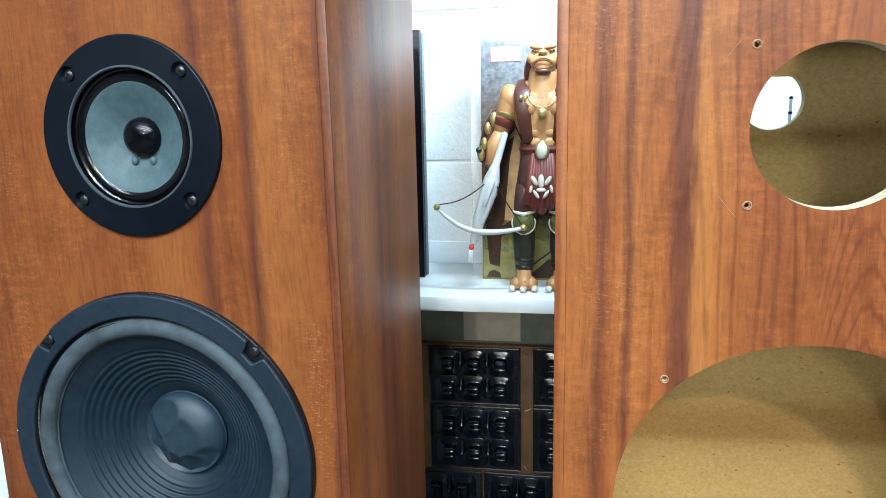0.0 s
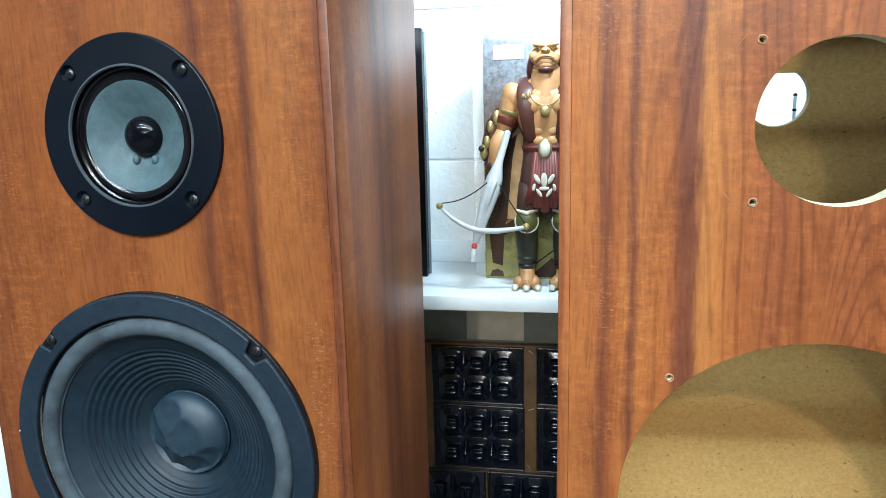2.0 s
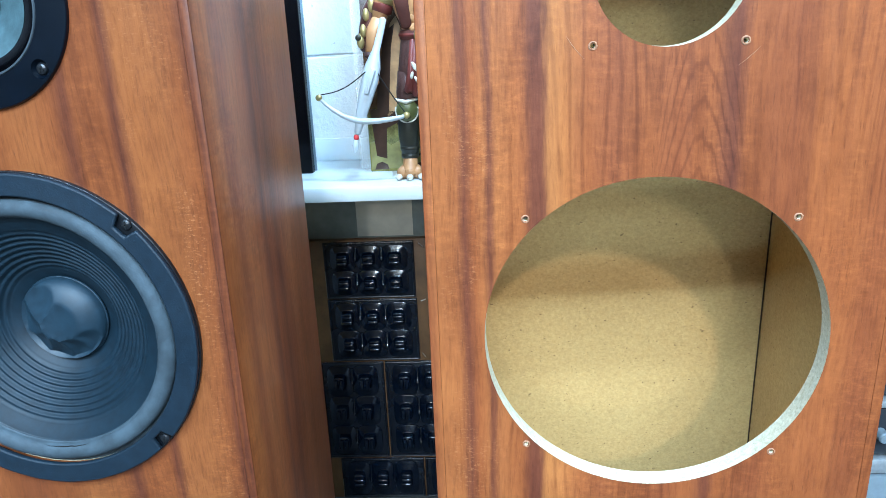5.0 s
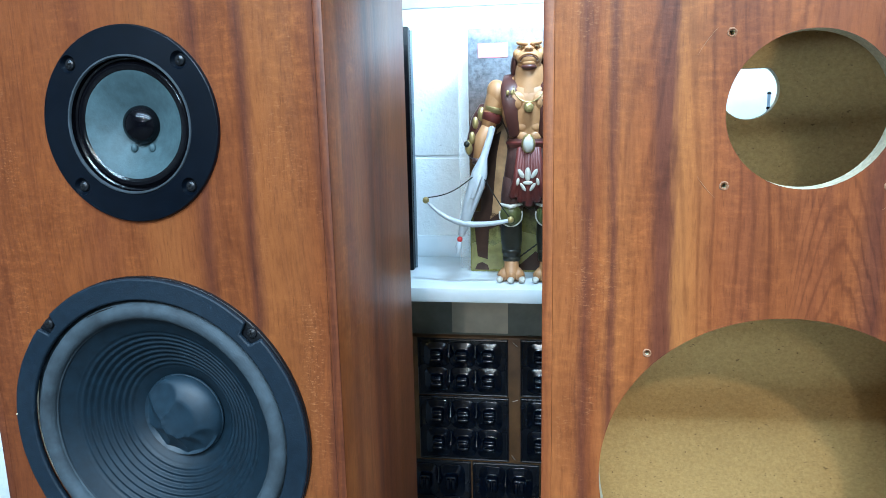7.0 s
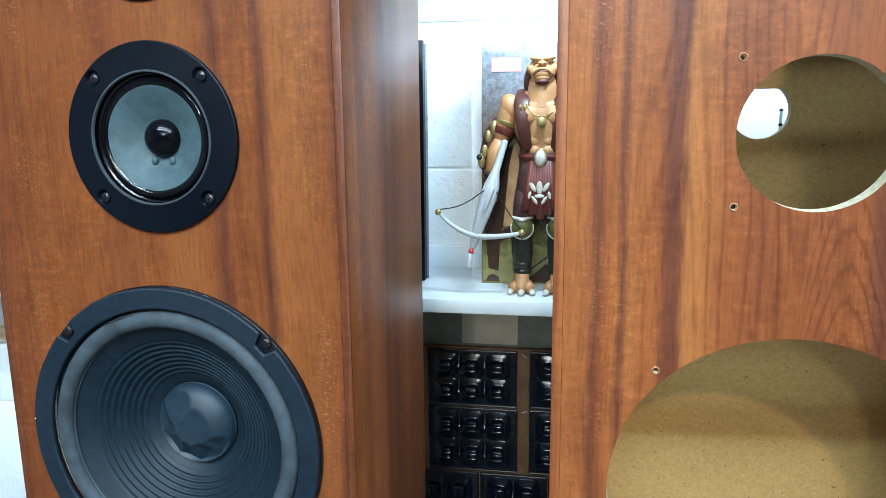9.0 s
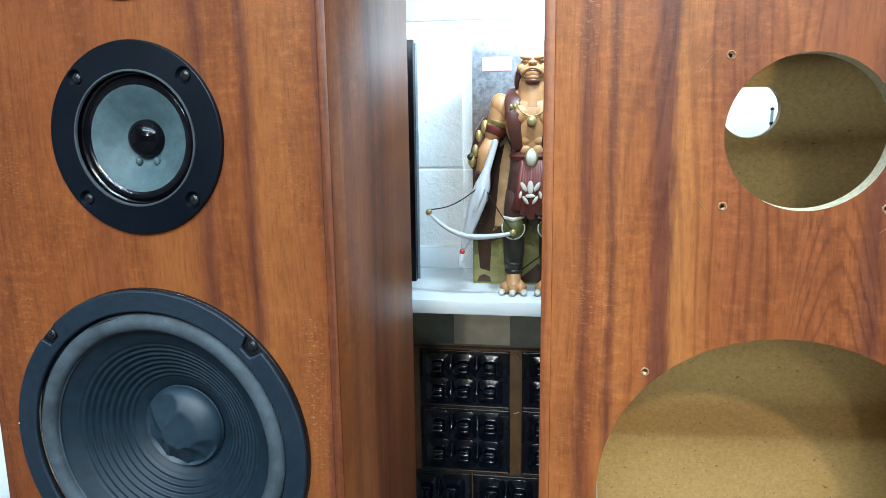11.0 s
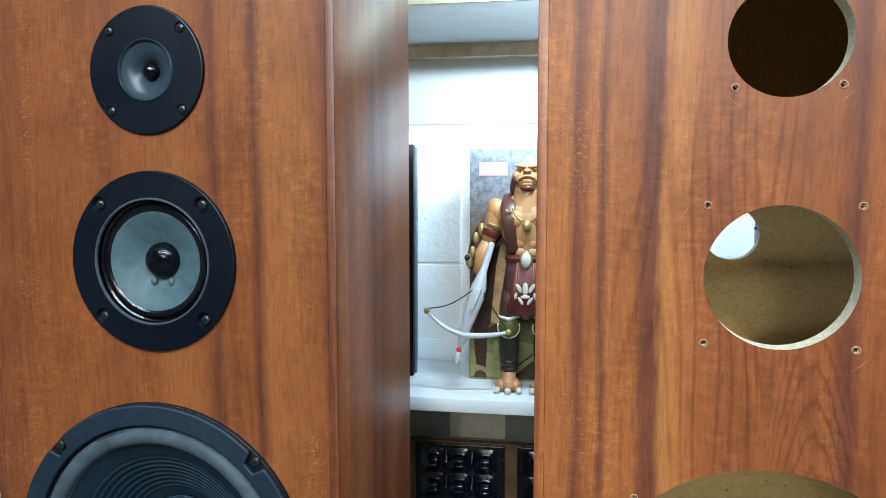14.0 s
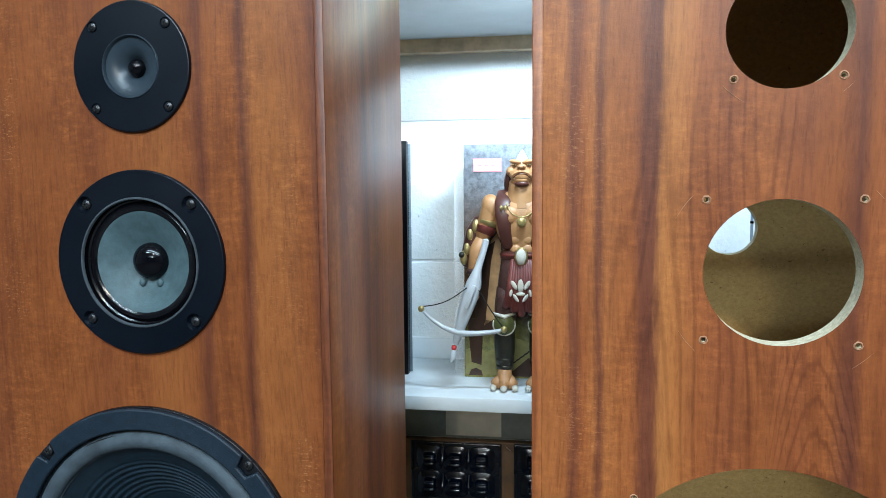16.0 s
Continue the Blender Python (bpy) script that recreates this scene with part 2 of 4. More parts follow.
SIDE = wood_veneer("veneer_side", (1.7, 2.3, 0.6), ((0.0, MEDIUM), (0.020, LIGHT), (0.034, DUSKY), (0.050, LIGHT), (0.075, MEDIUM), (0.088, DARK), (0.096, MEDIUM), (0.112, DARK), (0.124, DUSKY), (0.150, LIGHT), (0.158, MEDIUM)),
                   ((0.0, 0.0), (0.1, 0.0)), 0.32, 0.98, "Y", 0.50, (0.38, 0.34))
BOARD = particle_board("raw_particle_board", (0.56, 0.375, 0.138), (0.45, 0.285, 0.090), 0.62)
CUT = particle_board("cut_board_edge", (0.74, 0.68, 0.51), (0.50, 0.43, 0.28), 0.5)
BLACK_METAL = plain("satin_black_metal", (0.0008, 0.0022, 0.0052), 0.36, 0.0, 0.2, 90, 0.05, 0.0002, Specular_IOR_Level=0.28)
FLANGE = plain("gloss_black_steel", (0.005, 0.006, 0.008), 0.28, 0.3, 0.2, 80, 0.03)
RING = plain("grey_black_ring", (0.045, 0.053, 0.060), 0.35, 0.0, 0.2, 90, 0.05)
GASKET = plain("foam_gasket", (0.006, 0.0125, 0.021), 0.55, 0.0, 0.25, 120, 0.35, 0.0006, Specular_IOR_Level=0.32)
FOAM = plain("grey_foam_surround", (0.036, 0.047, 0.056), 0.72, 0.0, 0.5, 38, 0.5, 0.0007)
CONE = plain("black_paper_cone", (0.0048, 0.0120, 0.0195), 0.54, 0.0, 0.3, 130, 0.12, 0.0003, Specular_IOR_Level=0.32)
CAP = plain("black_dust_cap", (0.011, 0.022, 0.033), 0.46, 0.0, 0.25, 130, 0.12, 0.0003, Specular_IOR_Level=0.38)
MID_CONE = plain("grey_green_cone", (0.046, 0.074, 0.082), 0.62, 0.0, 0.25, 110, 0.35, 0.0005)
GLOSS = plain("gloss_black_lacquer", (0.002, 0.002, 0.003), 0.03, 0.0, 0.1, 60, 0.0, Specular_IOR_Level=0.26)
WET = plain("gloss_black_edge", (0.002, 0.002, 0.003), 0.14, 0.0, 0.2, 300, 0.12, 0.0004)
HORN = plain("satin_grey_horn", (0.018, 0.026, 0.034), 0.33, 0.0, 0.15, 100, 0.04)
SCREW = plain("black_screw", (0.022, 0.023, 0.026), 0.3, 0.6, 0.2, 300, 0.1)
SLOT = plain("dark_recess", (0.003, 0.003, 0.003), 0.8, 0.0, 0.1, 100, 0.0)
GAP_TONE = plain("brown_gap_line", (0.050, 0.026, 0.010), 0.6, 0.0, 0.4, 60, 0.2)
WHITE_SHELF = plain("white_shelf_paint", (0.62, 0.68, 0.72), 0.35, 0.0, 0.05, 25, 0.1)
TAN = plain("bare_wood_batten", (0.58, 0.46, 0.31), 0.7, 0.0, 0.25, 40, 0.2)
FLOOR = plain("grey_concrete", (0.07, 0.07, 0.07), 0.7, 0.0, 0.2, 12, 0.2, 0.002)
ROOM = plain("room_paint", (0.20, 0.205, 0.21), 0.8, 0.0, 0.06, 8, 0.05)
CEILING = plain("ceiling_paint", (0.55, 0.56, 0.57), 0.85, 0.0, 0.05, 8, 0.05)


def block_paint():
    m, nt, b = shader("painted_block", 0.55)
    v = coords(nt)
    colour = ramp(nt, noise_tex(nt, v, 14, 4), (0.3, (0.68, 0.72, 0.735)), (0.7, (0.76, 0.79, 0.795)))
    pits = noise_tex(nt, v, 70, 2)
    colour = mix(nt, "MULTIPLY", 0.8, colour, ramp(nt, pits, (0.22, (0.45, 0.46, 0.47)), (0.27, (1, 1, 1))))
    nt.links.new(colour, b.inputs["Base Color"])
    lumps = math_node(nt, "ADD", noise_tex(nt, v, 130, 4, 0.65), math_node(nt, "MULTIPLY", noise_tex(nt, v, 40, 3), 1.5))
    bump(nt, b, lumps, 0.5, 0.0025)
    return m


BLOCK = block_paint()
MORTAR = plain("painted_mortar", (0.70, 0.74, 0.75), 0.7, 0.0, 0.08, 60, 0.3, 0.001)


# ---- mesh helpers ----
def mesh_of(name, bm, mats, sharp=35):
    bmesh.ops.recalc_face_normals(bm, faces=bm.faces)
    me = bpy.data.meshes.new(name)
    bm.to_mesh(me)
    bm.free()
    for m in mats if isinstance(mats, (list, tuple)) else (mats,):
        me.materials.append(m)
    if sharp:
        me.shade_smooth()
        me.set_sharp_from_angle(angle=radians(sharp))
    return me


def part(name, bm, mats, parent, label="", sharp=35):
    ob = new(name, bm if isinstance(bm, bpy.types.Mesh) else mesh_of(name, bm, mats, sharp))
    ob.parent = parent
    return tagged(ob, label)


def thing(name, m, label, category, group="", kind=""):
    ob = new(name)
    ob.empty_display_size = 0.05
    ob.matrix_world = m
    return tagged(ob, label, category, group, kind)


def box(bm, x0, x1, y0, y1, z0, z1, mat=0, bevel=0.0, m=None):
    made = bmesh.ops.create_cube(bm, size=1.0)["verts"]
    bmesh.ops.transform(bm, matrix=Matrix.Translation(((x0 + x1) / 2, (y0 + y1) / 2, (z0 + z1) / 2)) @ Matrix.Diagonal((x1 - x0, y1 - y0, z1 - z0, 1)), verts=made)
    faces = {f for v in made for f in v.link_faces}
    if bevel:
        r = bmesh.ops.bevel(bm, geom=list({e for v in made for e in v.link_edges}), offset=bevel, segments=2, profile=0.5, affect="EDGES")
        faces = {f for f in faces if f.is_valid} | set(r["faces"])
        made = list({v for f in faces for v in f.verts})
    for f in faces:
        f.material_index = mat
    if m is not None:
        bmesh.ops.transform(bm, matrix=m, verts=made)
    return made


def circle(cx, cz, r, n=48, turn=0.0):
    return [(cx + r * math.cos(turn + 2 * math.pi * i / n), cz + r * math.sin(turn + 2 * math.pi * i / n)) for i in range(n)]


def plate(bm, loops, y0, y1, face=0, rims=None, back=None):
    """A flat plate in the x-z plane from y0 to y1, outlined by the first loop and pierced by the others."""
    rims = rims or [face] * len(loops)
    for y, mat in ((y0, face), (y1, face if back is None else back)):
        edges = []
        for loop in loops:
            vs = [bm.verts.new((x, y, z)) for x, z in loop]
            edges += [bm.edges.new((vs[i], vs[(i + 1) % len(vs)])) for i in range(len(vs))]
        for g in bmesh.ops.triangle_fill(bm, edges=edges, use_beauty=True, use_dissolve=False)["geom"]:
            if isinstance(g, bmesh.types.BMFace):
                g.material_index = mat
    for loop, mat in zip(loops, rims):
        a, b = ([bm.verts.new((x, y, z)) for x, z in loop] for y in (y0, y1))
        for i in range(len(loop)):
            j = (i + 1) % len(loop)
            bm.faces.new((a[i], a[j], b[j], b[i])).material_index = mat
    bmesh.ops.remove_doubles(bm, verts=bm.verts, dist=1e-6)


def lathe(bm, profile, cx=0.0, cz=0.0, n=96, mat=0):
    """Turns a profile of (radius, y) round an axis along y."""
    rings = []
    for r, y in profile:
        if r < 1e-7:
            rings.append([bm.verts.new((cx, y, cz))])
        else:
            rings.append([bm.verts.new((x, y, z)) for x, z in circle(cx, cz, r, n)])
    for a, b in zip(rings, rings[1:]):
        for i in range(n):
            j = (i + 1) % n
            q = [a[i % len(a)], a[j % len(a)], b[j % len(b)], b[i % len(b)]]
            q = list(dict.fromkeys(q))
            if len(q) > 2:
                f = bm.faces.new(q)
                f.material_index = mat
    return rings


def rod(bm, pts, radii, n=12, mat=0, flat=1.0):
    """A tube of changing radius through the points, rounded off at its ends."""
    pts = [Vector(p) for p in pts]
    if isinstance(radii, (int, float)):
        radii = [radii] * len(pts)
    rings, side = [], None
    for i, p in enumerate(pts):
        d = (pts[min(i + 1, len(pts) - 1)] - pts[max(i - 1, 0)]).normalized()
        side = (Vector((1, 0, 0)) if abs(d.x) < 0.9 else Vector((0, 0, 1))) if side is None else side
        side = (side - d * side.dot(d)).normalized()
        up = d.cross(side)
        rings.append([bm.verts.new(p + (side * math.cos(a) + up * math.sin(a) * flat) * radii[i]) for a in (2 * math.pi * k / n for k in range(n))])
    for a, b in zip(rings, rings[1:]):
        for i in range(n):
            bm.faces.new((a[i], a[(i + 1) % n], b[(i + 1) % n], b[i])).material_index = mat
    for ring, p, q in ((rings[0], pts[0], pts[1]), (rings[-1], pts[-1], pts[-2])):
        r = radii[0] if ring is rings[0] else radii[-1]
        tip = bm.verts.new(p + (p - q).normalized() * r * 0.6)
        for i in range(n):
            bm.faces.new((ring[i], ring[(i + 1) % n], tip)).material_index = mat


def blob(bm, c, r, mat=0, m=None, seg=20):
    made = bmesh.ops.create_uvsphere(bm, u_segments=seg, v_segments=seg * 2 // 3, radius=1.0)["verts"]
    t = Matrix.Translation(c) @ (m if m is not None else Matrix()) @ Matrix.Diagonal((*r, 1))
    bmesh.ops.transform(bm, matrix=t, verts=made)
    for f in {f for v in made for f in v.link_faces}:
        f.material_index = mat


# ---- the room ----
DEEP, WIDE, HIGH = 9.5, 3.2, 2.75
BAY = pose(0.18, 0.396, 0, 0, 0, 3)      # the shelf's front edge; u along it, v towards the wall
WALL = 0.203


def slab(name, x0, x1, y0, y1, z0, z1, mat, m=Matrix(), label=""):
    bm = bmesh.new()
    box(bm, x0, x1, y0, y1, z0, z1)
    ob = new(name, mesh_of(name, bm, mat, 0))
    ob.matrix_world = m
    return tagged(ob, label, "", "", "structure")


slab("floor", -4.5, 4.5, -DEEP - 0.2, 1.2, -0.12, 0.0, FLOOR, label="grey concrete floor")
slab("ceiling", -4.5, 4.5, -DEEP - 0.2, 1.2, HIGH, HIGH + 0.1, CEILING, label="plain pale ceiling")
slab("wall_west", -WIDE - 0.15, -WIDE, -DEEP, 0.5, 0, HIGH, ROOM, label="plain pale side wall")
slab("wall_east", WIDE, WIDE + 0.15, -DEEP, 0.9, 0, HIGH, ROOM, label="plain pale side wall")
slab("wall_south", -WIDE - 0.15, WIDE + 0.15, -DEEP - 0.15, -DEEP, 0, HIGH, ROOM, label="plain pale far wall behind the camera")
wall_north = slab("wall_north", -3.7, 3.5, WALL + 0.0035, WALL + 0.2, 0, HIGH, MORTAR, BAY, "white-painted concrete block wall behind the shelves")


# ---- loudspeakers ----
HALF, DEPTH, TALL = 0.151, 0.2078, 1.06
SEAM, BAFFLE, SKIN = 0.1440, 0.0145, 0.016
WOOFER_Z, MID_Z, TWEETER_Z = 0.5650, 0.8005, 0.9460
WOOFER_S, MID_S, TWEETER_S = 0.0842, 0.0432, 0.0300


def pan_screw(parent, x, y, z, r, turn, name="screw"):
    """A cross-head screw with a domed head, at y on the axis that points out of the panel."""
    bm = bmesh.new()
    lathe(bm, [(r, y + 0.002), (r, y), (r * 0.86, y - r * 0.32), (r * 0.5, y - r * 0.52), (r * 0.2, y - r * 0.58), (0, y - r * 0.58)], x, z, 20)
    for k in (0, 1):
        m = Matrix.Translation((x, y - r * 0.5, z)) @ Matrix.Rotation(turn + k * math.pi / 2, 4, "Y")
        box(bm, -r * 0.55, r * 0.55, -r * 0.12, r * 0.3, -r * 0.11, r * 0.11, 1, 0, m)
    return part(name, bm, (SCREW, SLOT), parent)


def cabinet(m, veneer, holes, label, screws=(), back_hole=None):
    ob = thing("loudspeaker", m, label, "loudspeaker", "pair of tower loudspeakers")
    bm = bmesh.new()
    loops = [[(-SEAM, SKIN), (SEAM, SKIN), (SEAM, TALL - SKIN), (-SEAM, TALL - SKIN)]]
    loops += [circle(0, z, r, 96) for z, r in holes] + [circle(x, z, 0.0015, 10) for x, z in screws]
    plate(bm, loops, 0.0, BAFFLE, 0, [0] + [1] * (len(loops) - 1), 2)
    front = part("front_panel", bm, (veneer, CUT, BOARD), ob, "", 30)
    for s in (-1, 1):
        bm = bmesh.new()
        a, b, c = sorted((s * SEAM, s * HALF))[0], sorted((s * SEAM, s * HALF))[1], s * (HALF - SKIN)
        box(bm, a, b, -0.0004, DEPTH, 0, TALL, 0, 0.0009)
        for f in bm.faces:
            if f.calc_center_median().y < 0.0006:
                f.material_index = 2
        lo, hi = sorted((s * (SEAM - 0.0002), c))
        box(bm, lo, hi, BAFFLE + 0.0002, DEPTH - 0.002, SKIN, TALL - SKIN, 1)
        part("side_panel", bm, (SIDE, BOARD, veneer), ob)
    for name, z0, z1 in (("bottom_panel", 0, SKIN), ("top_panel", TALL - SKIN, TALL)):
        bm = bmesh.new()
        box(bm, -SEAM, SEAM, 0.0004, DEPTH, z0 + 0.0002, z1 - 0.0002, 0)
        part(name, bm, (veneer, BOARD), ob)
    bm = bmesh.new()
    w = HALF - SKIN - 0.0003
    loops = [[(-w, SKIN + 0.0003), (w, SKIN + 0.0003), (w, TALL - SKIN - 0.0003), (-w, TALL - SKIN - 0.0003)]]
    if back_hole:
        cx, cz, r, top = back_hole
        loops.append([(x, min(z, top)) for x, z in circle(cx, cz, r, 64)])
    plate(bm, loops, 0.195, DEPTH - 0.001, 0, [0] + [1] * (len(loops) - 1))
    part("back_panel", bm, (BOARD, CUT), ob)
    # thin brown strips give the rear-corner gaps their darkness
    for s in (-1, 1):
        bm = bmesh.new()
        lo, hi = sorted((s * (HALF - SKIN - 0.0002), s * (HALF - SKIN - 0.0013)))
        box(bm, lo, hi, 0.1940, 0.1952, SKIN, TALL - SKIN)
        part("corner_gap", bm, GAP_TONE, ob)
    return ob, front


def woofer(parent):
    cz = WOOFER_Z - 0.0015
    bm = bmesh.new()
    lathe(bm, [(0.1120, 0.02), (0.1252, 0.001), (0.1256, -0.0018), (0.1252, -0.0032), (0.1244, -0.0036), (0.1128, -0.0036), (0.1124, -0.001), (0.1117, 0.008)], 0, cz, 160)
    w = part("woofer", bm, FLANGE, parent, "black ten-inch bass driver with a dented dust cap")
    # soft gasket ring, notched round each screw
    outer = []
    for i in range(288):
        a = 2 * math.pi * i / 288
        off = abs((a - math.pi / 4 + math.pi / 4) % (math.pi / 2) - math.pi / 4)
        r = 0.1248 if off > 0.064 else 0.1150 if off < 0.052 else 0.1150 + 0.0098 * (off - 0.052) / 0.012
        r += 0.0002 * math.sin(7 * a) + 0.0001 * math.sin(31 * a)
        outer.append((r * math.cos(a), cz + r * math.sin(a)))
    bm = bmesh.new()
    plate(bm, [outer, circle(0, cz, 0.1082, 160)], -0.0080, -0.0037)
    g = part("gasket", bm, GASKET, w)
    bev = g.modifiers.new("soft_edge", "BEVEL")
    bev.width, bev.segments, bev.limit_method, bev.angle_limit = 0.0014, 3, "ANGLE", radians(50)
    bm = bmesh.new()
    prof = [(0.1130, 0.0020), (0.1098, 0.0008), (0.1068, 0.0002), (0.1064, -0.0010)]
    prof += [(0.0992 + 0.0070 * math.cos(t), -0.0020 - 0.0060 * math.sin(t)) for t in (math.pi * k / 14 for k in range(15))]
    prof += [(0.0914, -0.0012)]
    rings = lathe(bm, prof, 0, cz, 160)
    for ring in rings[5:-2]:
        for v in ring:
            v.co.y += 0.0009 * noise.noise(v.co * 38) + 0.0004 * noise.noise(v.co * 140)
    part("surround", bm, FOAM, w, "greyed foam surround with scuffs")
    # dark cracks where the foam has begun to tear
    for a0, a1, r in ((103, 121, 0.1048), (262, 284, 0.0934)):
        bm = bmesh.new()
        pts = []
        for k in range(25):
            a = radians(a0 + (a1 - a0) * k / 24)
            q = r + 0.0007 * noise.noise(Vector((k * 0.45, r * 900, 0.3)))
            pts.append((q * math.cos(a), -0.0057, cz + q * math.sin(a)))
        rod(bm, pts, [0.0005 * (0.25 + 0.75 * math.sin(math.pi * (k + 0.5) / 25)) for k in range(25)], 6)
        part("crack", bm, SLOT, w)
    bm = bmesh.new()
    prof, n = [(0.0924, -0.0010), (0.0916, 0.0002)], 190
    for k in range(n + 1):
        s = k / n
        r = 0.0912 + (0.0335 - 0.0912) * s
        y = 0.0005 + 0.0350 * s ** 1.06
        if 0.0425 < r < 0.0815:
            edge = min(1, (r - 0.0425) / 0.006, (0.0815 - r) / 0.006)
            y += 0.00062 * edge * math.sin(2 * math.pi * (r - 0.0425) / 0.0044)
        prof.append((r, y))
    lathe(bm, prof, 0, cz, 128)
    part("cone", bm, CONE, w, "ribbed black paper cone", 80)
    bm = bmesh.new()
    prof = [(0.0352, 0.0330), (0.0350, 0.0318)]
    prof += [(0.0346 * math.cos(t), 0.0316 - 0.0170 * math.sin(t)) for t in (math.pi / 2 * k / 22 for k in range(22))] + [(0, 0.0146)]
    lathe(bm, prof, 0, cz, 96)
    # pushed-in facets: what stands out beyond each plane is folded back behind it
    folds = [(-0.28, 0.30, 0.0032), (-0.52, 0.04, 0.0040), (-0.46, -0.32, 0.0042), (-0.20, -0.52, 0.0042), (0.14, -0.54, 0.0036), (0.42, -0.42, 0.0028), (0.02, 0.02, 0.0022)]
    for v in bm.verts:
        if math.hypot(v.co.x, v.co.z - cz) > 0.0338:
            continue
        for nx, nz, deep in folds:
            flat = nx * nx + nz * nz
            n = Vector((nx, -math.sqrt(1 - flat), nz))
            reach = math.sqrt(0.0346 ** 2 * flat + 0.0170 ** 2 * (1 - flat)) - deep
            over = n.dot(v.co - Vector((0, 0.0316, cz))) - reach
            if over > 0:
                v.co -= n * over * 1.6
    part("dust_cap", bm, CAP, w, "dented dust cap", 40)
    for x, y, z in ((-0.0691, 0.0045, 0.0671), (-0.1235, -0.0078, 0.0095)):
        bm = bmesh.new()
        blob(bm, (x, y, cz + z), (0.0006, 0.0012, 0.0006), 0, None, 8)
        part("paint_speck", bm, CUT, w)
    for i, (sx, sz) in enumerate(((-1, 1), (1, 1), (-1, -1), (1, -1))):
        pan_screw(w, sx * 0.0856, -0.0036, cz + sz * 0.0856, 0.0042, 0.5 + i)
    return w


def screw_dish(bm, x, z, y, r, deep):
    lathe(bm, [(r, y), (r * 0.93, y + deep * 0.35), (r * 0.72, y + deep), (0, y + deep)], x, z, 28)


def mid_driver(parent):
    cz = MID_Z
    bm = bmesh.new()
    spots = [(sx * MID_S, cz + sz * MID_S) for sx in (-1, 1) for sz in (-1, 1)]
    top = -0.0032
    plate(bm, [circle(0, cz, 0.0680, 128), circle(0, cz, 0.0487, 128)] + [circle(x, z, 0.0063, 28) for x, z in spots], top, top + 0.001)
    lathe(bm, [(0.0680, top), (0.0684, top + 0.0002), (0.0687, top + 0.0007), (0.0689, top + 0.0015), (0.0689, 0.0005)], 0, cz, 128)
    for x, z in spots:
        screw_dish(bm, x, z, top, 0.0063, 0.0028)
    bmesh.ops.remove_doubles(bm, verts=bm.verts, dist=1e-6)
    d = part("midrange", bm, BLACK_METAL, parent, "midrange driver with a grey cone and glossy dome")
    bm = bmesh.new()
    lathe(bm, [(0.0489, top + 0.001), (0.0486, top - 0.0003), (0.0482, top - 0.0008), (0.0473, top - 0.0008), (0.0469, top - 0.0002), (0.0467, top + 0.0010)], 0, cz, 128)
    part("trim_ring", bm, RING, d)
    bm = bmesh.new()
    lathe(bm, [(0.0468, top + 0.0006), (0.0464, 0.0016), (0.0452, 0.0024), (0.0440, 0.0013), (0.0425, 0.0002), (0.0405, 0.0003), (0.0390, 0.0010), (0.0376, 0.0020)], 0, cz, 128)
    part("surround", bm, WET, d, "glossy black coated surround")
    bm = bmesh.new()
    rings = lathe(bm, [(0.0382 + (0.0120 - 0.0382) * s, 0.0014 + 0.0130 * s ** 1.1) for s in (k / 24 for k in range(25))], 0, cz, 96)
    part("cone", bm, MID_CONE, d)
    bm = bmesh.new()
    lathe(bm, [(0.0141, 0.0145), (0.0140, 0.0120)] + [(0.0139 * math.cos(t), 0.0116 - 0.0090 * math.sin(t)) for t in (math.pi / 2 * k / 14 for k in range(14))] + [(0, 0.0026)], 0.0, cz, 64)
    part("dome", bm, GLOSS, d, "glossy black dome")
    for x in (-0.0065, 0.0085):
        bm = bmesh.new()
        blob(bm, (x, 0.0098, cz - 0.0165), (0.0026, 0.0020, 0.0032), 0, None, 16)
        part("solder_blob", bm, MID_CONE, d)
    for i, (x, z) in enumerate(spots):
        pan_screw(d, x, top + 0.0026, z, 0.0039, 0.3 + 0.9 * i)
    return d


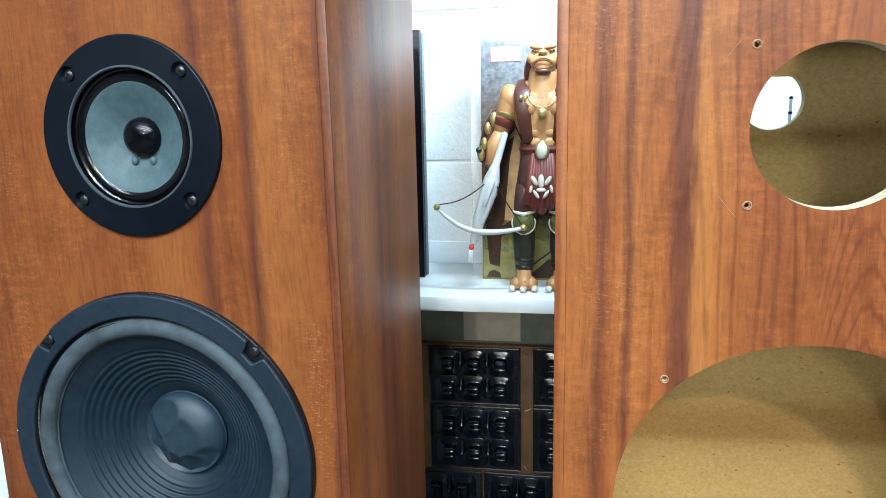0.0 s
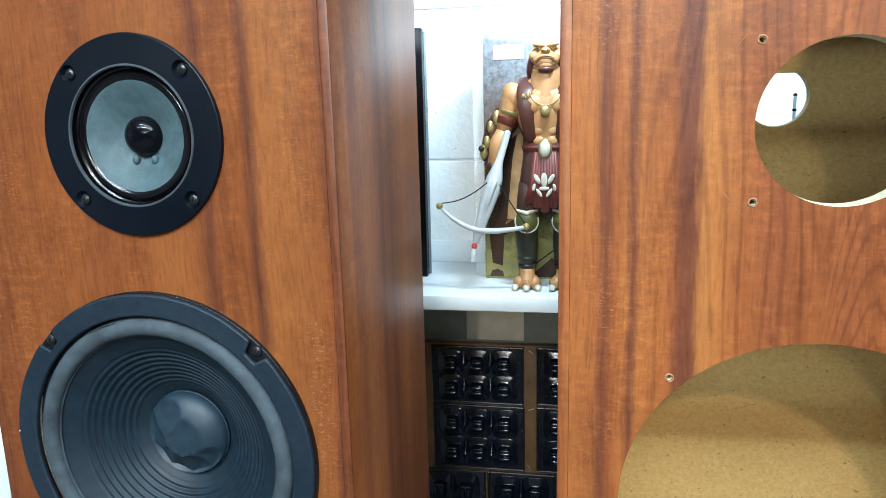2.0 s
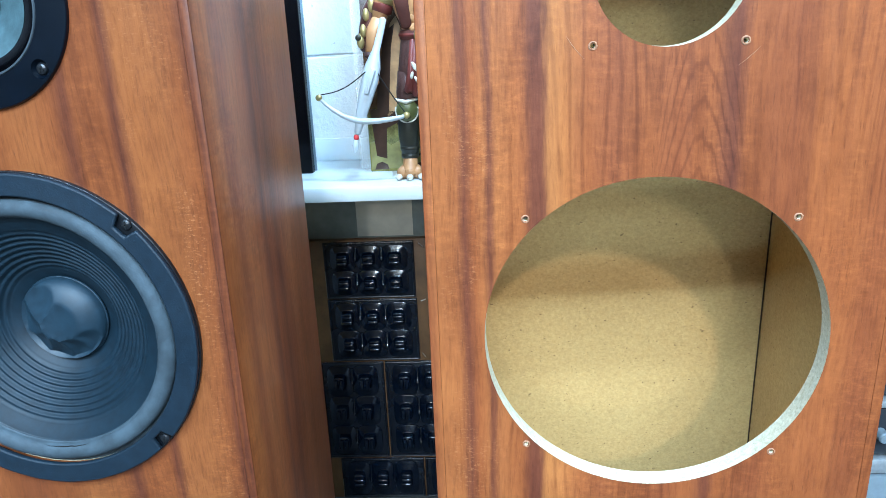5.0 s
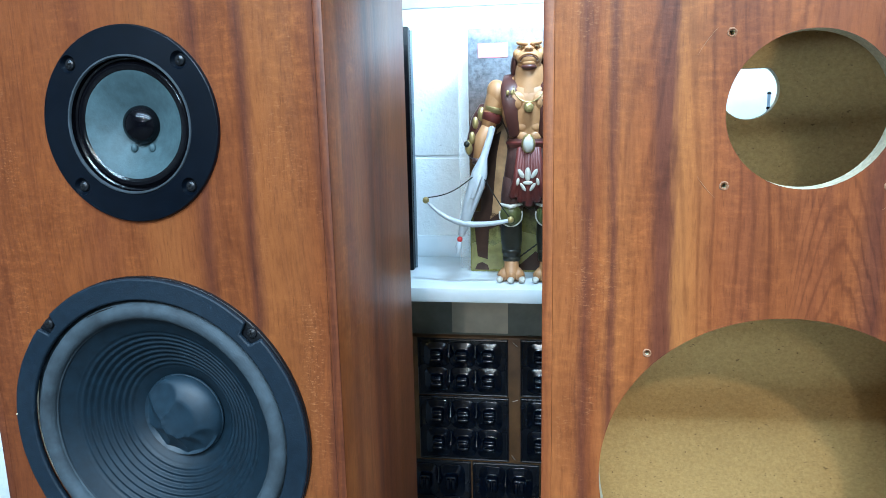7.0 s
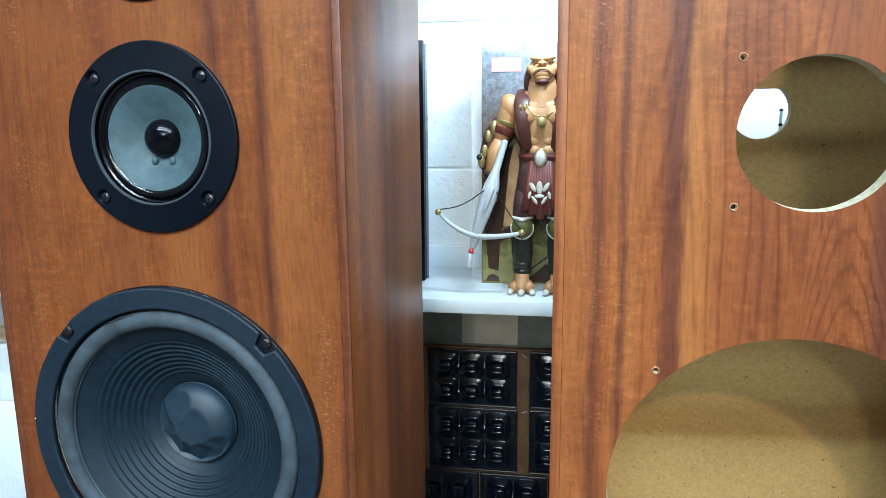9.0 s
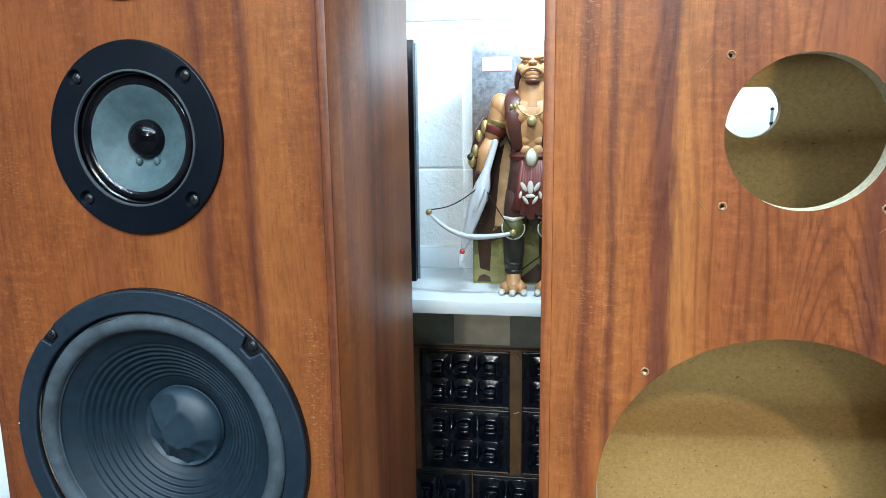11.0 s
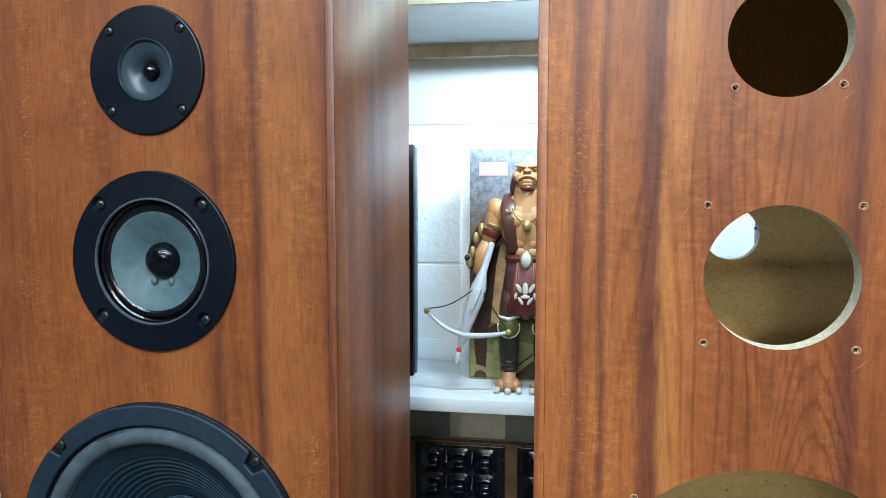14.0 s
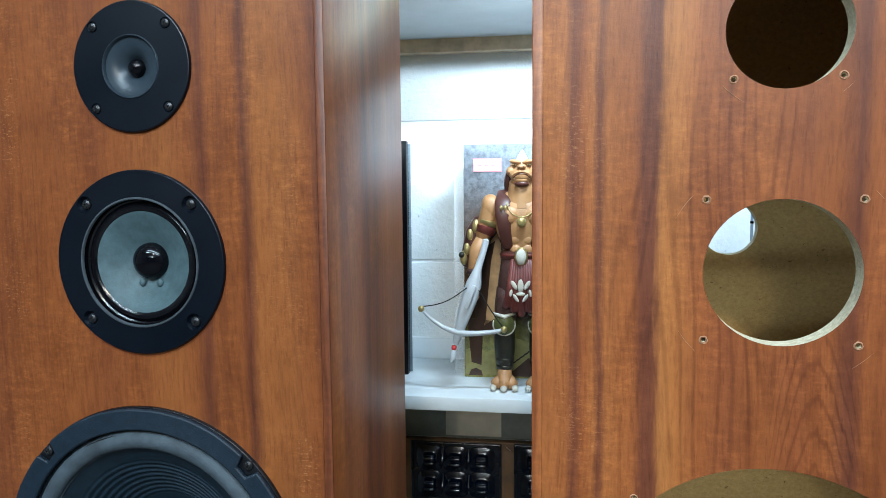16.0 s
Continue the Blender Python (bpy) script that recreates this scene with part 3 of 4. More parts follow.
def tweeter(parent):
    cz, top = TWEETER_Z, -0.0028
    bm = bmesh.new()
    spots = [(sx * TWEETER_S, cz + sz * TWEETER_S) for sx in (-1, 1) for sz in (-1, 1)]
    plate(bm, [circle(0, cz, 0.0470, 112), circle(0, cz, 0.0236, 96)] + [circle(x, z, 0.0043, 24) for x, z in spots], top, top + 0.001)
    lathe(bm, [(0.0470, top), (0.0477, top + 0.0003), (0.0482, top + 0.0012), (0.0483, 0.0005)], 0, cz, 112)
    for x, z in spots:
        screw_dish(bm, x, z, top, 0.0043, 0.0014)
    bmesh.ops.remove_doubles(bm, verts=bm.verts, dist=1e-6)
    d = part("tweeter", bm, BLACK_METAL, parent, "small tweeter with a shallow horn and glossy dome")
    bm = bmesh.new()
    prof = [(0.0238, top + 0.001), (0.0234, top - 0.0003), (0.0228, top - 0.0008), (0.0221, top - 0.0001), (0.0216, top + 0.0012)]
    prof += [(0.0214 + (0.0062 - 0.0214) * s, top + 0.0016 + 0.0020 * s + 0.0062 * s ** 3) for s in (k / 16 for k in range(17))]
    lathe(bm, prof, 0, cz, 96)
    part("horn", bm, HORN, d)
    bm = bmesh.new()
    lathe(bm, [(0.0069, 0.0072), (0.0068, 0.0056)] + [(0.0066 * math.cos(t), 0.0054 - 0.0055 * math.sin(t)) for t in (math.pi / 2 * k / 10 for k in range(10))] + [(0, -0.0001)], 0, cz, 48)
    part("dome", bm, GLOSS, d)
    for i, (x, z) in enumerate(spots):
        pan_screw(d, x, top + 0.0009, z, 0.0036, 0.2 + 1.1 * i)
    return d


left_speaker, front_a = cabinet(Matrix(), VENEER_A, [(WOOFER_Z, 0.1118), (MID_Z, 0.0490), (TWEETER_Z, 0.0228)], "reddish wood-veneer tower loudspeaker with three black drivers fitted")
woofer(left_speaker)
# the two small drivers sit a little to the side of the middle line
for driver, z, dx, dz, k in ((mid_driver(left_speaker), MID_Z, 0.0018, -0.0007, 1.013), (tweeter(left_speaker), TWEETER_Z, 0.0021, -0.0015, 0.993)):
    driver.matrix_basis = Matrix.Translation((dx, 0, z + dz)) @ Matrix.Diagonal((k, 1, k, 1)) @ Matrix.Translation((0, 0, -z))

SCREW_SPOTS = [(sx * s, z + sz * s) for z, s in ((WOOFER_Z + 0.0016, WOOFER_S), (MID_Z + 0.0008, 0.0438), (TWEETER_Z + 0.0012, TWEETER_S)) for sx in (-1, 1) for sz in (-1, 1)]
right_speaker, front_b = cabinet(pose(0.4468, -0.0155, 0, 0, 0, -1.944), VENEER_B, [(WOOFER_Z, 0.1125), (MID_Z, 0.0450), (TWEETER_Z, 0.0353)],
                                 "empty reddish wood-veneer tower loudspeaker cabinet, driver holes open", SCREW_SPOTS, (0.0, MID_Z + 0.0155, 0.0232, MID_Z + 0.0340))
PALE = plain("scratched_pale_fibre", (0.30, 0.15, 0.075), 0.7, 0.0, 0.2, 300, 0.2)
for x, z in SCREW_SPOTS:
    bm = bmesh.new()
    rings = lathe(bm, [(0.0028, 0.0), (0.0025, -0.0004), (0.0021, -0.0006), (0.0018, -0.0003), (0.00155, 0.001)], x, z, 20)
    for ring in rings[:3]:
        for v in ring:
            k = 1 + 0.16 * noise.noise(v.co * 900)
            v.co.x, v.co.z = x + (v.co.x - x) * k, z + (v.co.z - z) * k
    part("screw_hole", bm, PALE, right_speaker, "burred empty screw hole")


def scratch(parent, cx, cz, r, a0, a1, width):
    """A thin curved scratch in the veneer, a hair proud of it."""
    bm = bmesh.new()
    pts = [(cx + r * math.cos(radians(a0 + (a1 - a0) * k / 12)), -0.00015, cz + r * math.sin(radians(a0 + (a1 - a0) * k / 12))) for k in range(13)]
    rod(bm, pts, [width * (0.3 + 0.7 * math.sin(math.pi * (k + 0.5) / 13)) for k in range(13)], 6)
    part("scratch", bm, PALE, parent)


for z, r, arcs in ((MID_Z, 0.0700, ((137, 152), (212, 226), (38, 45), (306, 318))), (TWEETER_Z, 0.0485, ((222, 240), (308, 318)))):
    for a0, a1 in arcs:
        scratch(right_speaker, 0, z, r, a0, a1, 0.00016)

# ---- shelves on the wall ----
SHELF_Z = 0.584


def bay_thing(name, bm, mats, label, category, group="", kind="", sharp=35):
    ob = new(name, mesh_of(name, bm, mats, sharp))
    ob.matrix_world = BAY
    return tagged(ob, label, category, group, kind)


bm = bmesh.new()
box(bm, -1.9, 0.50, 0.0, WALL - 0.002, SHELF_Z - 0.0185, SHELF_Z, 0, 0.0016)
shelf = bay_thing("wall_shelf", bm, WHITE_SHELF, "white-painted wooden shelf fixed along the block wall", "shelf")
bm = bmesh.new()
box(bm, -1.9, 0.50, WALL - 0.006, WALL - 0.0005, SHELF_Z, SHELF_Z + 0.034, 0, 0.001)
part("upstand", bm, WHITE_SHELF, shelf)

UNDER = 1.0755
bm = bmesh.new()
box(bm, -1.9, 1.6, -0.036, WALL - 0.002, UNDER, UNDER + 0.02, 0, 0.0012)
upper = bay_thing("upper_shelf", bm, WHITE_SHELF, "grey-white upper shelf seen from below", "shelf")
bm = bmesh.new()
box(bm, -1.9, 1.6, WALL - 0.02, WALL - 0.001, UNDER - 0.0205, UNDER - 0.0003, 0, 0.001)
part("batten", bm, TAN, upper, "bare wooden batten under the shelf")
bm = bmesh.new()
box(bm, -1.9, 1.6, -0.0385, -0.0362, UNDER + 0.0006, UNDER + 0.0194, 0, 0.0006)
part("front_edge", bm, plain("olive_edge_band", (0.20, 0.19, 0.12), 0.5, 0.0, 0.15, 40, 0.1), upper, "olive edge band")

bm = bmesh.new()
box(bm, -1.9, 0.50, WALL - 0.016, WALL - 0.001, 0.430, 0.456, 0, 0.001)
bay_thing("wall_batten", bm, TAN, "bare wooden batten screwed to the wall", "batten")

# ---- things on the lower shelf ----
# black framed panel
FRAME = plain("black_plastic_frame", (0.002, 0.002, 0.003), 0.22, 0.0, 0.2, 60, 0.05, Specular_IOR_Level=0.10)
EDGE = plain("blue_grey_edge", (0.16, 0.20, 0.24), 0.3, 0.0, 0.1, 60, 0.05)
panel = thing("flat_panel", BAY @ pose(-0.0945, 0.100, SHELF_Z, -1.2, 0, 0), "thin glossy black flat panel standing on the shelf", "panel")
bm = bmesh.new()
box(bm, -0.42, 0.0008, 0, 0.016, 0, 0.336, 0, 0.0012)
part("body", bm, FRAME, panel)
bm = bmesh.new()
box(bm, -0.003, 0.0035, 0.0165, 0.020, 0.001, 0.333, 0, 0.0008)
part("rim", bm, EDGE, panel, "blue-grey rim")


def print_paint():
    """Printed card: slate at the top, brown in the middle, olive at the foot, under clear film."""
    m, nt, b = shader("printed_card", 0.22)
    tc = nt.nodes.new("ShaderNodeTexCoord")
    sep = nt.nodes.new("ShaderNodeSeparateXYZ")
    nt.links.new(tc.outputs["Object"], sep.inputs[0])
    v = coords(nt)
    wob = math_node(nt, "MULTIPLY_ADD", noise_tex(nt, v, 22, 3), 0.09, sep.outputs["Z"])
    h = math_node(nt, "MULTIPLY_ADD", wob, 2.75, -0.13)
    colour = ramp(nt, h, (0.08, (0.21, 0.21, 0.06)), (0.17, (0.13, 0.125, 0.04)), (0.24, (0.045, 0.022, 0.012)), (0.42, (0.15, 0.085, 0.045)), (0.58, (0.085, 0.062, 0.052)), (0.74, (0.125, 0.138, 0.160)))
    r = colour.node.color_ramp
    r.elements.new(0.92).color = (0.17, 0.205, 0.25, 1)
    colour = mix(nt, "MULTIPLY", 0.75, colour, ramp(nt, noise_tex(nt, v, 110, 5, 0.8), (0.32, (0.30, 0.28, 0.27)), (0.6, (1.35, 1.3, 1.25))))
    nt.links.new(colour, b.inputs["Base Color"])
    bump(nt, b, noise_tex(nt, v, 45, 3), 0.25, 0.0008)
    return m


CARD = print_paint()
PAPER = plain("label_paper", (0.82, 0.76, 0.78), 0.6, 0.0, 0.04, 80, 0.0)
PINK = plain("pink_ink", (0.70, 0.22, 0.25), 0.6, 0.0, 0.05, 80, 0.0)
INK = plain("black_ink", (0.012, 0.012, 0.012), 0.5, 0.0, 0.1, 80, 0.0)
OLIVE = plain("olive_print", (0.20, 0.19, 0.065), 0.3, 0.0, 0.25, 70, 0.0)
BROWN_PRINT = plain("brown_print", (0.040, 0.020, 0.012), 0.3, 0.0, 0.3, 70, 0.0)
SAND_PRINT = plain("sand_print", (0.42, 0.27, 0.13), 0.3, 0.0, 0.3, 60, 0.0)
carton = thing("toy_carton", BAY @ pose(-0.0115, 0.099, SHELF_Z), "glossy printed toy carton in slate, brown and olive", "carton")
bm = bmesh.new()
box(bm, 0, 0.235, 0, 0.062, 0, 0.3285, 0, 0.0012)
part("box", bm, CARD, carton)
FILM, film_nodes, film_shader = shader("clear_film", 0.12, 0.0, (0.82, 0.88, 0.92))
film_shader.inputs["Alpha"].default_value = 0.20
bm = bmesh.new()
box(bm, -0.0165, -0.0006, 0.020, 0.0205, 0.0, 0.3240, 0, 0.0001)
part("clear_sleeve", bm, FILM, carton, "edge of a clear plastic sleeve")


def printed(name, outline, mat, level, label=""):
    bm = bmesh.new()
    plate(bm, [outline], -0.0003 - 0.0003 * level, 0.0)
    part(name, bm, mat, carton, label, 0)


def rect(x0, x1, z0, z1):
    return [(x0, z0), (x1, z0), (x1, z1), (x0, z1)]


printed("print_patch", [(0.002, 0.004), (0.11, 0.004), (0.118, 0.045), (0.07, 0.058), (0.03, 0.036), (0.018, 0.046), (0.002, 0.040)], OLIVE, 1)
printed("print_patch", [(0.010, 0.022), (0.024, 0.018), (0.026, 0.060), (0.040, 0.066), (0.046, 0.046), (0.056, 0.040), (0.054, 0.080), (0.004, 0.086)], BROWN_PRINT, 2)
printed("print_patch", [(0.028, 0.075), (0.050, 0.090), (0.052, 0.190), (0.046, 0.205), (0.038, 0.195), (0.032, 0.130)], SAND_PRINT, 2)
printed("print_patch", [(0.014, 0.070), (0.030, 0.080), (0.038, 0.165), (0.044, 0.195), (0.030, 0.185), (0.016, 0.110)], BROWN_PRINT, 3)
printed("print_patch", [(0.006, 0.003), (0.026, 0.003), (0.024, 0.010), (0.016, 0.014), (0.009, 0.011)], BROWN_PRINT, 3)
printed("print_patch", [(0.050, 0.003), (0.100, 0.003), (0.104, 0.020), (0.090, 0.030), (0.070, 0.012)], BROWN_PRINT, 3)
printed("label_border", rect(0.0135, 0.0530, 0.2905, 0.3090), PINK, 2)
printed("label", rect(0.0148, 0.0517, 0.2918, 0.3078), PAPER, 3, "white paper label with a pink border")
for k in range(3):
    printed("label_bar", rect(0.020 + 0.009 * k, 0.026 + 0.009 * k, 0.2985, 0.3005), PINK, 4)
for k in range(6):
    x = 0.062 + 0.0055 * k
    printed("signature_bar", [(x, 0.016 + 0.0042 * k), (x + 0.0058, 0.0195 + 0.0042 * k), (x + 0.0050, 0.0215 + 0.0042 * k), (x - 0.0006, 0.0180 + 0.0042 * k)], INK, 4)

# plain toy figure, one mesh
SKIN_M = plain("tan_toy_plastic", (0.35, 0.185, 0.076), 0.46, 0.0, 0.12, 90, 0.1)
STRAP = plain("maroon_toy_plastic", (0.062, 0.023, 0.018), 0.32, 0.0, 0.2, 90, 0.15)
SKIRT = plain("red_brown_toy_plastic", (0.115, 0.024, 0.019), 0.50, 0.0, 0.25, 60, 0.2)
PANTS = plain("dark_brown_toy_plastic", (0.050, 0.024, 0.020), 0.45, 0.0, 0.25, 120, 0.5, 0.001)
BOOT = plain("dark_green_toy_plastic", (0.017, 0.017, 0.012), 0.38, 0.0, 0.25, 120, 0.3)
PAD = plain("moss_green_toy_plastic", (0.075, 0.085, 0.026), 0.35, 0.0, 0.2, 90, 0.2)
BONE = plain("pale_toy_plastic", (0.50, 0.49, 0.43), 0.4, 0.0, 0.1, 90, 0.1)
GOLD = plain("dull_gold_paint", (0.36, 0.29, 0.12), 0.35, 0.6, 0.2, 200, 0.3)
FU, FV = 0.0715, 0.052
bm = bmesh.new()


def at(u, v, z):
    return (FU + u, FV + v, SHELF_Z + z + 0.0105 * min(1.0, max(0.0, (z - 0.140) / 0.022)))


# torso, neck and head
rod(bm, [at(0, 0, 0.160), at(0, 0, 0.176), at(0, -0.001, 0.195), at(0, -0.002, 0.216), at(0, 0.001, 0.234), at(0, 0.003, 0.247)], [0.024, 0.0255, 0.0275, 0.0335, 0.0345, 0.020], 28, 0, 0.62)
for s in (-1, 1):
    blob(bm, at(s * 0.0160, -0.0145, 0.222), (0.0172, 0.0092, 0.0135), 0)
    for k in range(3):
        blob(bm, at(s * 0.0068, -0.0138, 0.203 - 0.0125 * k), (0.0082, 0.0040, 0.0070), 0)
    blob(bm, at(s * 0.0170, 0.002, 0.245), (0.0150, 0.010, 0.0085), 0, Matrix.Rotation(s * 0.35, 4, "Y"))
rod(bm, [at(0, 0.002, 0.234), at(0, 0.000, 0.252), at(0, -0.003, 0.266)], [0.0235, 0.0190, 0.0165], 24)
blob(bm, at(0, 0.000, 0.2790), (0.0188, 0.0180, 0.0165), 0)
blob(bm, at(0, -0.0145, 0.2740), (0.0160, 0.0115, 0.0105), 0)
blob(bm, at(0, -0.0090, 0.2665), (0.0152, 0.0115, 0.0078), 0)
# down-turned mouth: a full upper lip over a dark slit, tusks at its corners, beard below
lip = [(math.cos(t), math.sin(t)) for t in (math.pi * (0.06 + 0.88 * k / 16) for k in range(17))]
rod(bm, [at(0.0118 * c, -0.0200 - 0.0055 * d, 0.2705 + 0.0078 * d) for c, d in lip], 0.0015, 10, 0)
rod(bm, [at(0.0104 * c, -0.0216 - 0.0042 * d, 0.2690 + 0.0066 * d) for c, d in lip], 0.0007, 8, 1)
blob(bm, at(0, -0.0180, 0.2680), (0.0095, 0.0068, 0.0055), 0)
blob(bm, at(0, -0.0192, 0.2628), (0.0095, 0.0058, 0.0042), 1)
blob(bm, at(0, -0.0230, 0.2845), (0.0058, 0.0045, 0.0036), 0)
for s in (-1, 1):
    rod(bm, [at(s * 0.0096, -0.0215, 0.2690), at(s * 0.0100, -0.0228, 0.2716)], [0.0007, 0.0003], 8, 6)
    blob(bm, at(s * 0.0025, -0.0265, 0.2842), (0.0011, 0.0010, 0.0009), 1, None, 8)
    blob(bm, at(s * 0.0082, -0.0145, 0.2912), (0.0080, 0.0052, 0.0032), 0, Matrix.Rotation(s * -0.14, 4, "Y"))
    blob(bm, at(s * 0.0090, -0.0166, 0.2872), (0.0026, 0.0020, 0.0013), 7, None, 12)
    blob(bm, at(s * 0.0090, -0.0182, 0.2872), (0.0011, 0.0008, 0.0010), 1, None, 8)
    blob(bm, at(s * 0.0135, -0.0085, 0.2790), (0.0068, 0.0080, 0.0070), 0)
    blob(bm, at(s * 0.0182, 0.0060, 0.2690), (0.0056, 0.0105, 0.0165), 1, Matrix.Rotation(s * -0.15, 4, "Y"))
rod(bm, [at(0, -0.006, 0.2880), at(0, -0.007, 0.2985), at(0, -0.005, 0.3065)], [0.0098, 0.0062, 0.0010], 14, 6)
# crossed straps, pendant, belt
for s in (-1, 1):
    rod(bm, [at(s * 0.0235, 0.004, 0.2535), at(s * 0.0245, -0.0150, 0.2400), at(s * 0.0240, -0.0225, 0.2220), at(s * 0.0215, -0.0185, 0.2010), at(s * 0.0180, -0.0150, 0.1800)], [0.0092, 0.0104, 0.0096, 0.0080, 0.0066], 16, 1, 0.22)
    blob(bm, at(s * 0.0285, 0.000, 0.2070), (0.0065, 0.0110, 0.0200), 0, Matrix.Rotation(s * 0.16, 4, "Y"))
    for k in range(2):
        blob(bm, at(s * (0.0205 + 0.0055 * k), -0.0265 + 0.002 * k, 0.2320), (0.0024, 0.0016, 0.0034), 7, None, 10)
rod(bm, [at(0.0185 * math.cos(a), -0.0205 - 0.004 * abs(math.sin(a)), 0.2385 + 0.018 * math.sin(a)) for a in (math.pi + math.pi * k / 14 for k in range(15))], 0.0007, 8, 7)
blob(bm, at(0, -0.0250, 0.2140), (0.0062, 0.0028, 0.0062), 7)
rod(bm, [at(0, 0, 0.1655), at(0, 0, 0.1745)], [0.0290, 0.0285], 30, 1, 0.66)
rod(bm, [at(0, 0, 0.1690), at(0, 0, 0.1715)], [0.0300, 0.0300], 30, 2, 0.66)
blob(bm, at(-0.0005, -0.0215, 0.1690), (0.0088, 0.0050, 0.0125), 7)
blob(bm, at(-0.0005, -0.0245, 0.1690), (0.0066, 0.0040, 0.0102), 6)
# hips, skirt with folds and a pale emblem
rod(bm, [at(0, 0, 0.112), at(0, 0, 0.140), at(0, 0, 0.164)], [0.030, 0.0325, 0.0275], 28, 3, 0.66)
for k in range(9):
    w = (k - 4) / 4
    rod(bm, [at(w * 0.011, -0.0195 + 0.004 * abs(w), 0.164), at(w * 0.0155, -0.0235 + 0.004 * abs(w), 0.135), at(w * 0.0205, -0.0215 + 0.005 * abs(w), 0.103 + 0.010 * abs(w) + 0.004 * (k % 2))], [0.0040, 0.0046, 0.0052], 12, 2)
for u, z, a, w, h in ((0, 0.1400, 0, 0.0030, 0.0088), (-0.0062, 0.1405, 0.55, 0.0022, 0.0068), (0.0062, 0.1405, -0.55, 0.0022, 0.0068), (-0.0092, 0.1335, -0.2, 0.0016, 0.0048), (0.0092, 0.1335, 0.2, 0.0016, 0.0048),
                      (-0.0045, 0.1285, 0.6, 0.0017, 0.0062), (0.0045, 0.1285, -0.6, 0.0017, 0.0062), (0, 0.1325, 1.57, 0.0020, 0.0062)):
    blob(bm, at(u * 1.35 - 0.001, -0.0290, 0.1345 + (z - 0.1345) * 1.3), (w * 1.3, 0.0014, h * 1.0), 6, Matrix.Rotation(-a, 4, "Y"), 12)
# legs, knee pads, boots and feet
for s in (-1, 1):
    c = s * 0.0232
    rod(bm, [at(c * 0.75, 0.001, 0.135), at(c * 0.90, 0.000, 0.110), at(c, -0.001, 0.086)], [0.0165, 0.0160, 0.0130], 20, 3)
    rod(bm, [at(c, 0.000, 0.098), at(c, 0.000, 0.078), at(c, 0.001, 0.055), at(c, 0.001, 0.028)], [0.0120, 0.0135, 0.0140, 0.0105], 20, 4)
    for k in range(2):
        rod(bm, [at(c, 0.001, 0.042 - 0.010 * k), at(c, 0.001, 0.037 - 0.010 * k)], [0.0126 - 0.001 * k] * 2, 20, 4)
    blob(bm, at(c, -0.0110, 0.0890), (0.0146, 0.0072, 0.0145), 5)
    rod(bm, [at(c + 0.0146 * math.cos(t), -0.0125, 0.0890 + 0.0150 * math.sin(t)) for t in (math.pi * (0.9 + 1.2 * k / 16) for k in range(17))], 0.0010, 8, 6)
    rod(bm, [at(c - 0.0142, -0.0110, 0.1030), at(c, -0.0180, 0.1000), at(c + 0.0142, -0.0110, 0.1030)], [0.0016, 0.0030, 0.0016], 10, 6)
    rod(bm, [at(c, 0.002, 0.034), at(c, -0.003, 0.020), at(c, -0.010, 0.0085)], [0.0085, 0.0098, 0.0110], 18, 0)
    blob(bm, at(c, 0.004, 0.0072), (0.0120, 0.0150, 0.0070), 0)
    for k in (-1, 0, 1):
        rod(bm, [at(c + k * 0.0060, -0.004, 0.0120), at(c + k * 0.0115, -0.0165 + 0.003 * abs(k), 0.0080)], [0.0078, 0.0076], 14, 0)
        blob(bm, at(c + k * 0.0145, -0.0215 + 0.004 * abs(k), 0.0046), (0.0045, 0.0078, 0.0040), 6)
# arms; the near one hangs and grips, the other is its mirror
for s in (-1, 1):
    blob(bm, at(s * 0.0400, 0.002, 0.2320), (0.0140, 0.0135, 0.0180), 0, Matrix.Rotation(s * 0.3, 4, "Y"))
    rod(bm, [at(s * 0.0420, 0.002, 0.2300), at(s * 0.0490, 0.002, 0.2060), at(s * 0.0530, 0.000, 0.1880)], [0.0125, 0.0115, 0.0088], 18)
    rod(bm, [at(s * 0.0440, 0.002, 0.2140), at(s * 0.0455, 0.002, 0.2100)], [0.0138, 0.0136], 18, 7)
    rod(bm, [at(s * 0.0470, 0.002, 0.2060), at(s * 0.0495, 0.001, 0.1980)], [0.0134, 0.0124], 18, 2)
    rod(bm, [at(s * 0.0530, 0.000, 0.1900), at(s * 0.0590, -0.003, 0.1760), at(s * 0.0650, -0.008, 0.1520)], [0.0088, 0.0108, 0.0072], 18)
    rod(bm, [at(s * 0.0648, -0.008, 0.1540), at(s * 0.0655, -0.0085, 0.1505)], [0.0080, 0.0080], 16, 3)
    blob(bm, at(s * 0.0650, -0.012, 0.1400), (0.0075, 0.0085, 0.0125), 0)
    for k in range(4):
        rod(bm, [at(s * 0.0640, -0.016, 0.1450 - 0.0055 * k), at(s * 0.0570, -0.0225, 0.1420 - 0.0055 * k)], [0.0034, 0.0030], 10, 0)
# pouch behind the shoulder
rod(bm, [at(-0.0560, 0.012, 0.2160), at(-0.0640, 0.012, 0.1980), at(-0.0720, 0.011, 0.1680), at(-0.0750, 0.010, 0.1560)], [0.0095, 0.0125, 0.0105, 0.0060], 18, 1)
for u, v, z, r in ((-0.0610, 0.001, 0.2070, 0.0064), (-0.0690, 0.000, 0.1960, 0.0052), (-0.0735, 0.001, 0.1770, 0.0054), (-0.0780, 0.003, 0.1650, 0.0066)):
    blob(bm, at(u, v, z), (r * 0.8, r * 0.6, r * 1.5), 7)
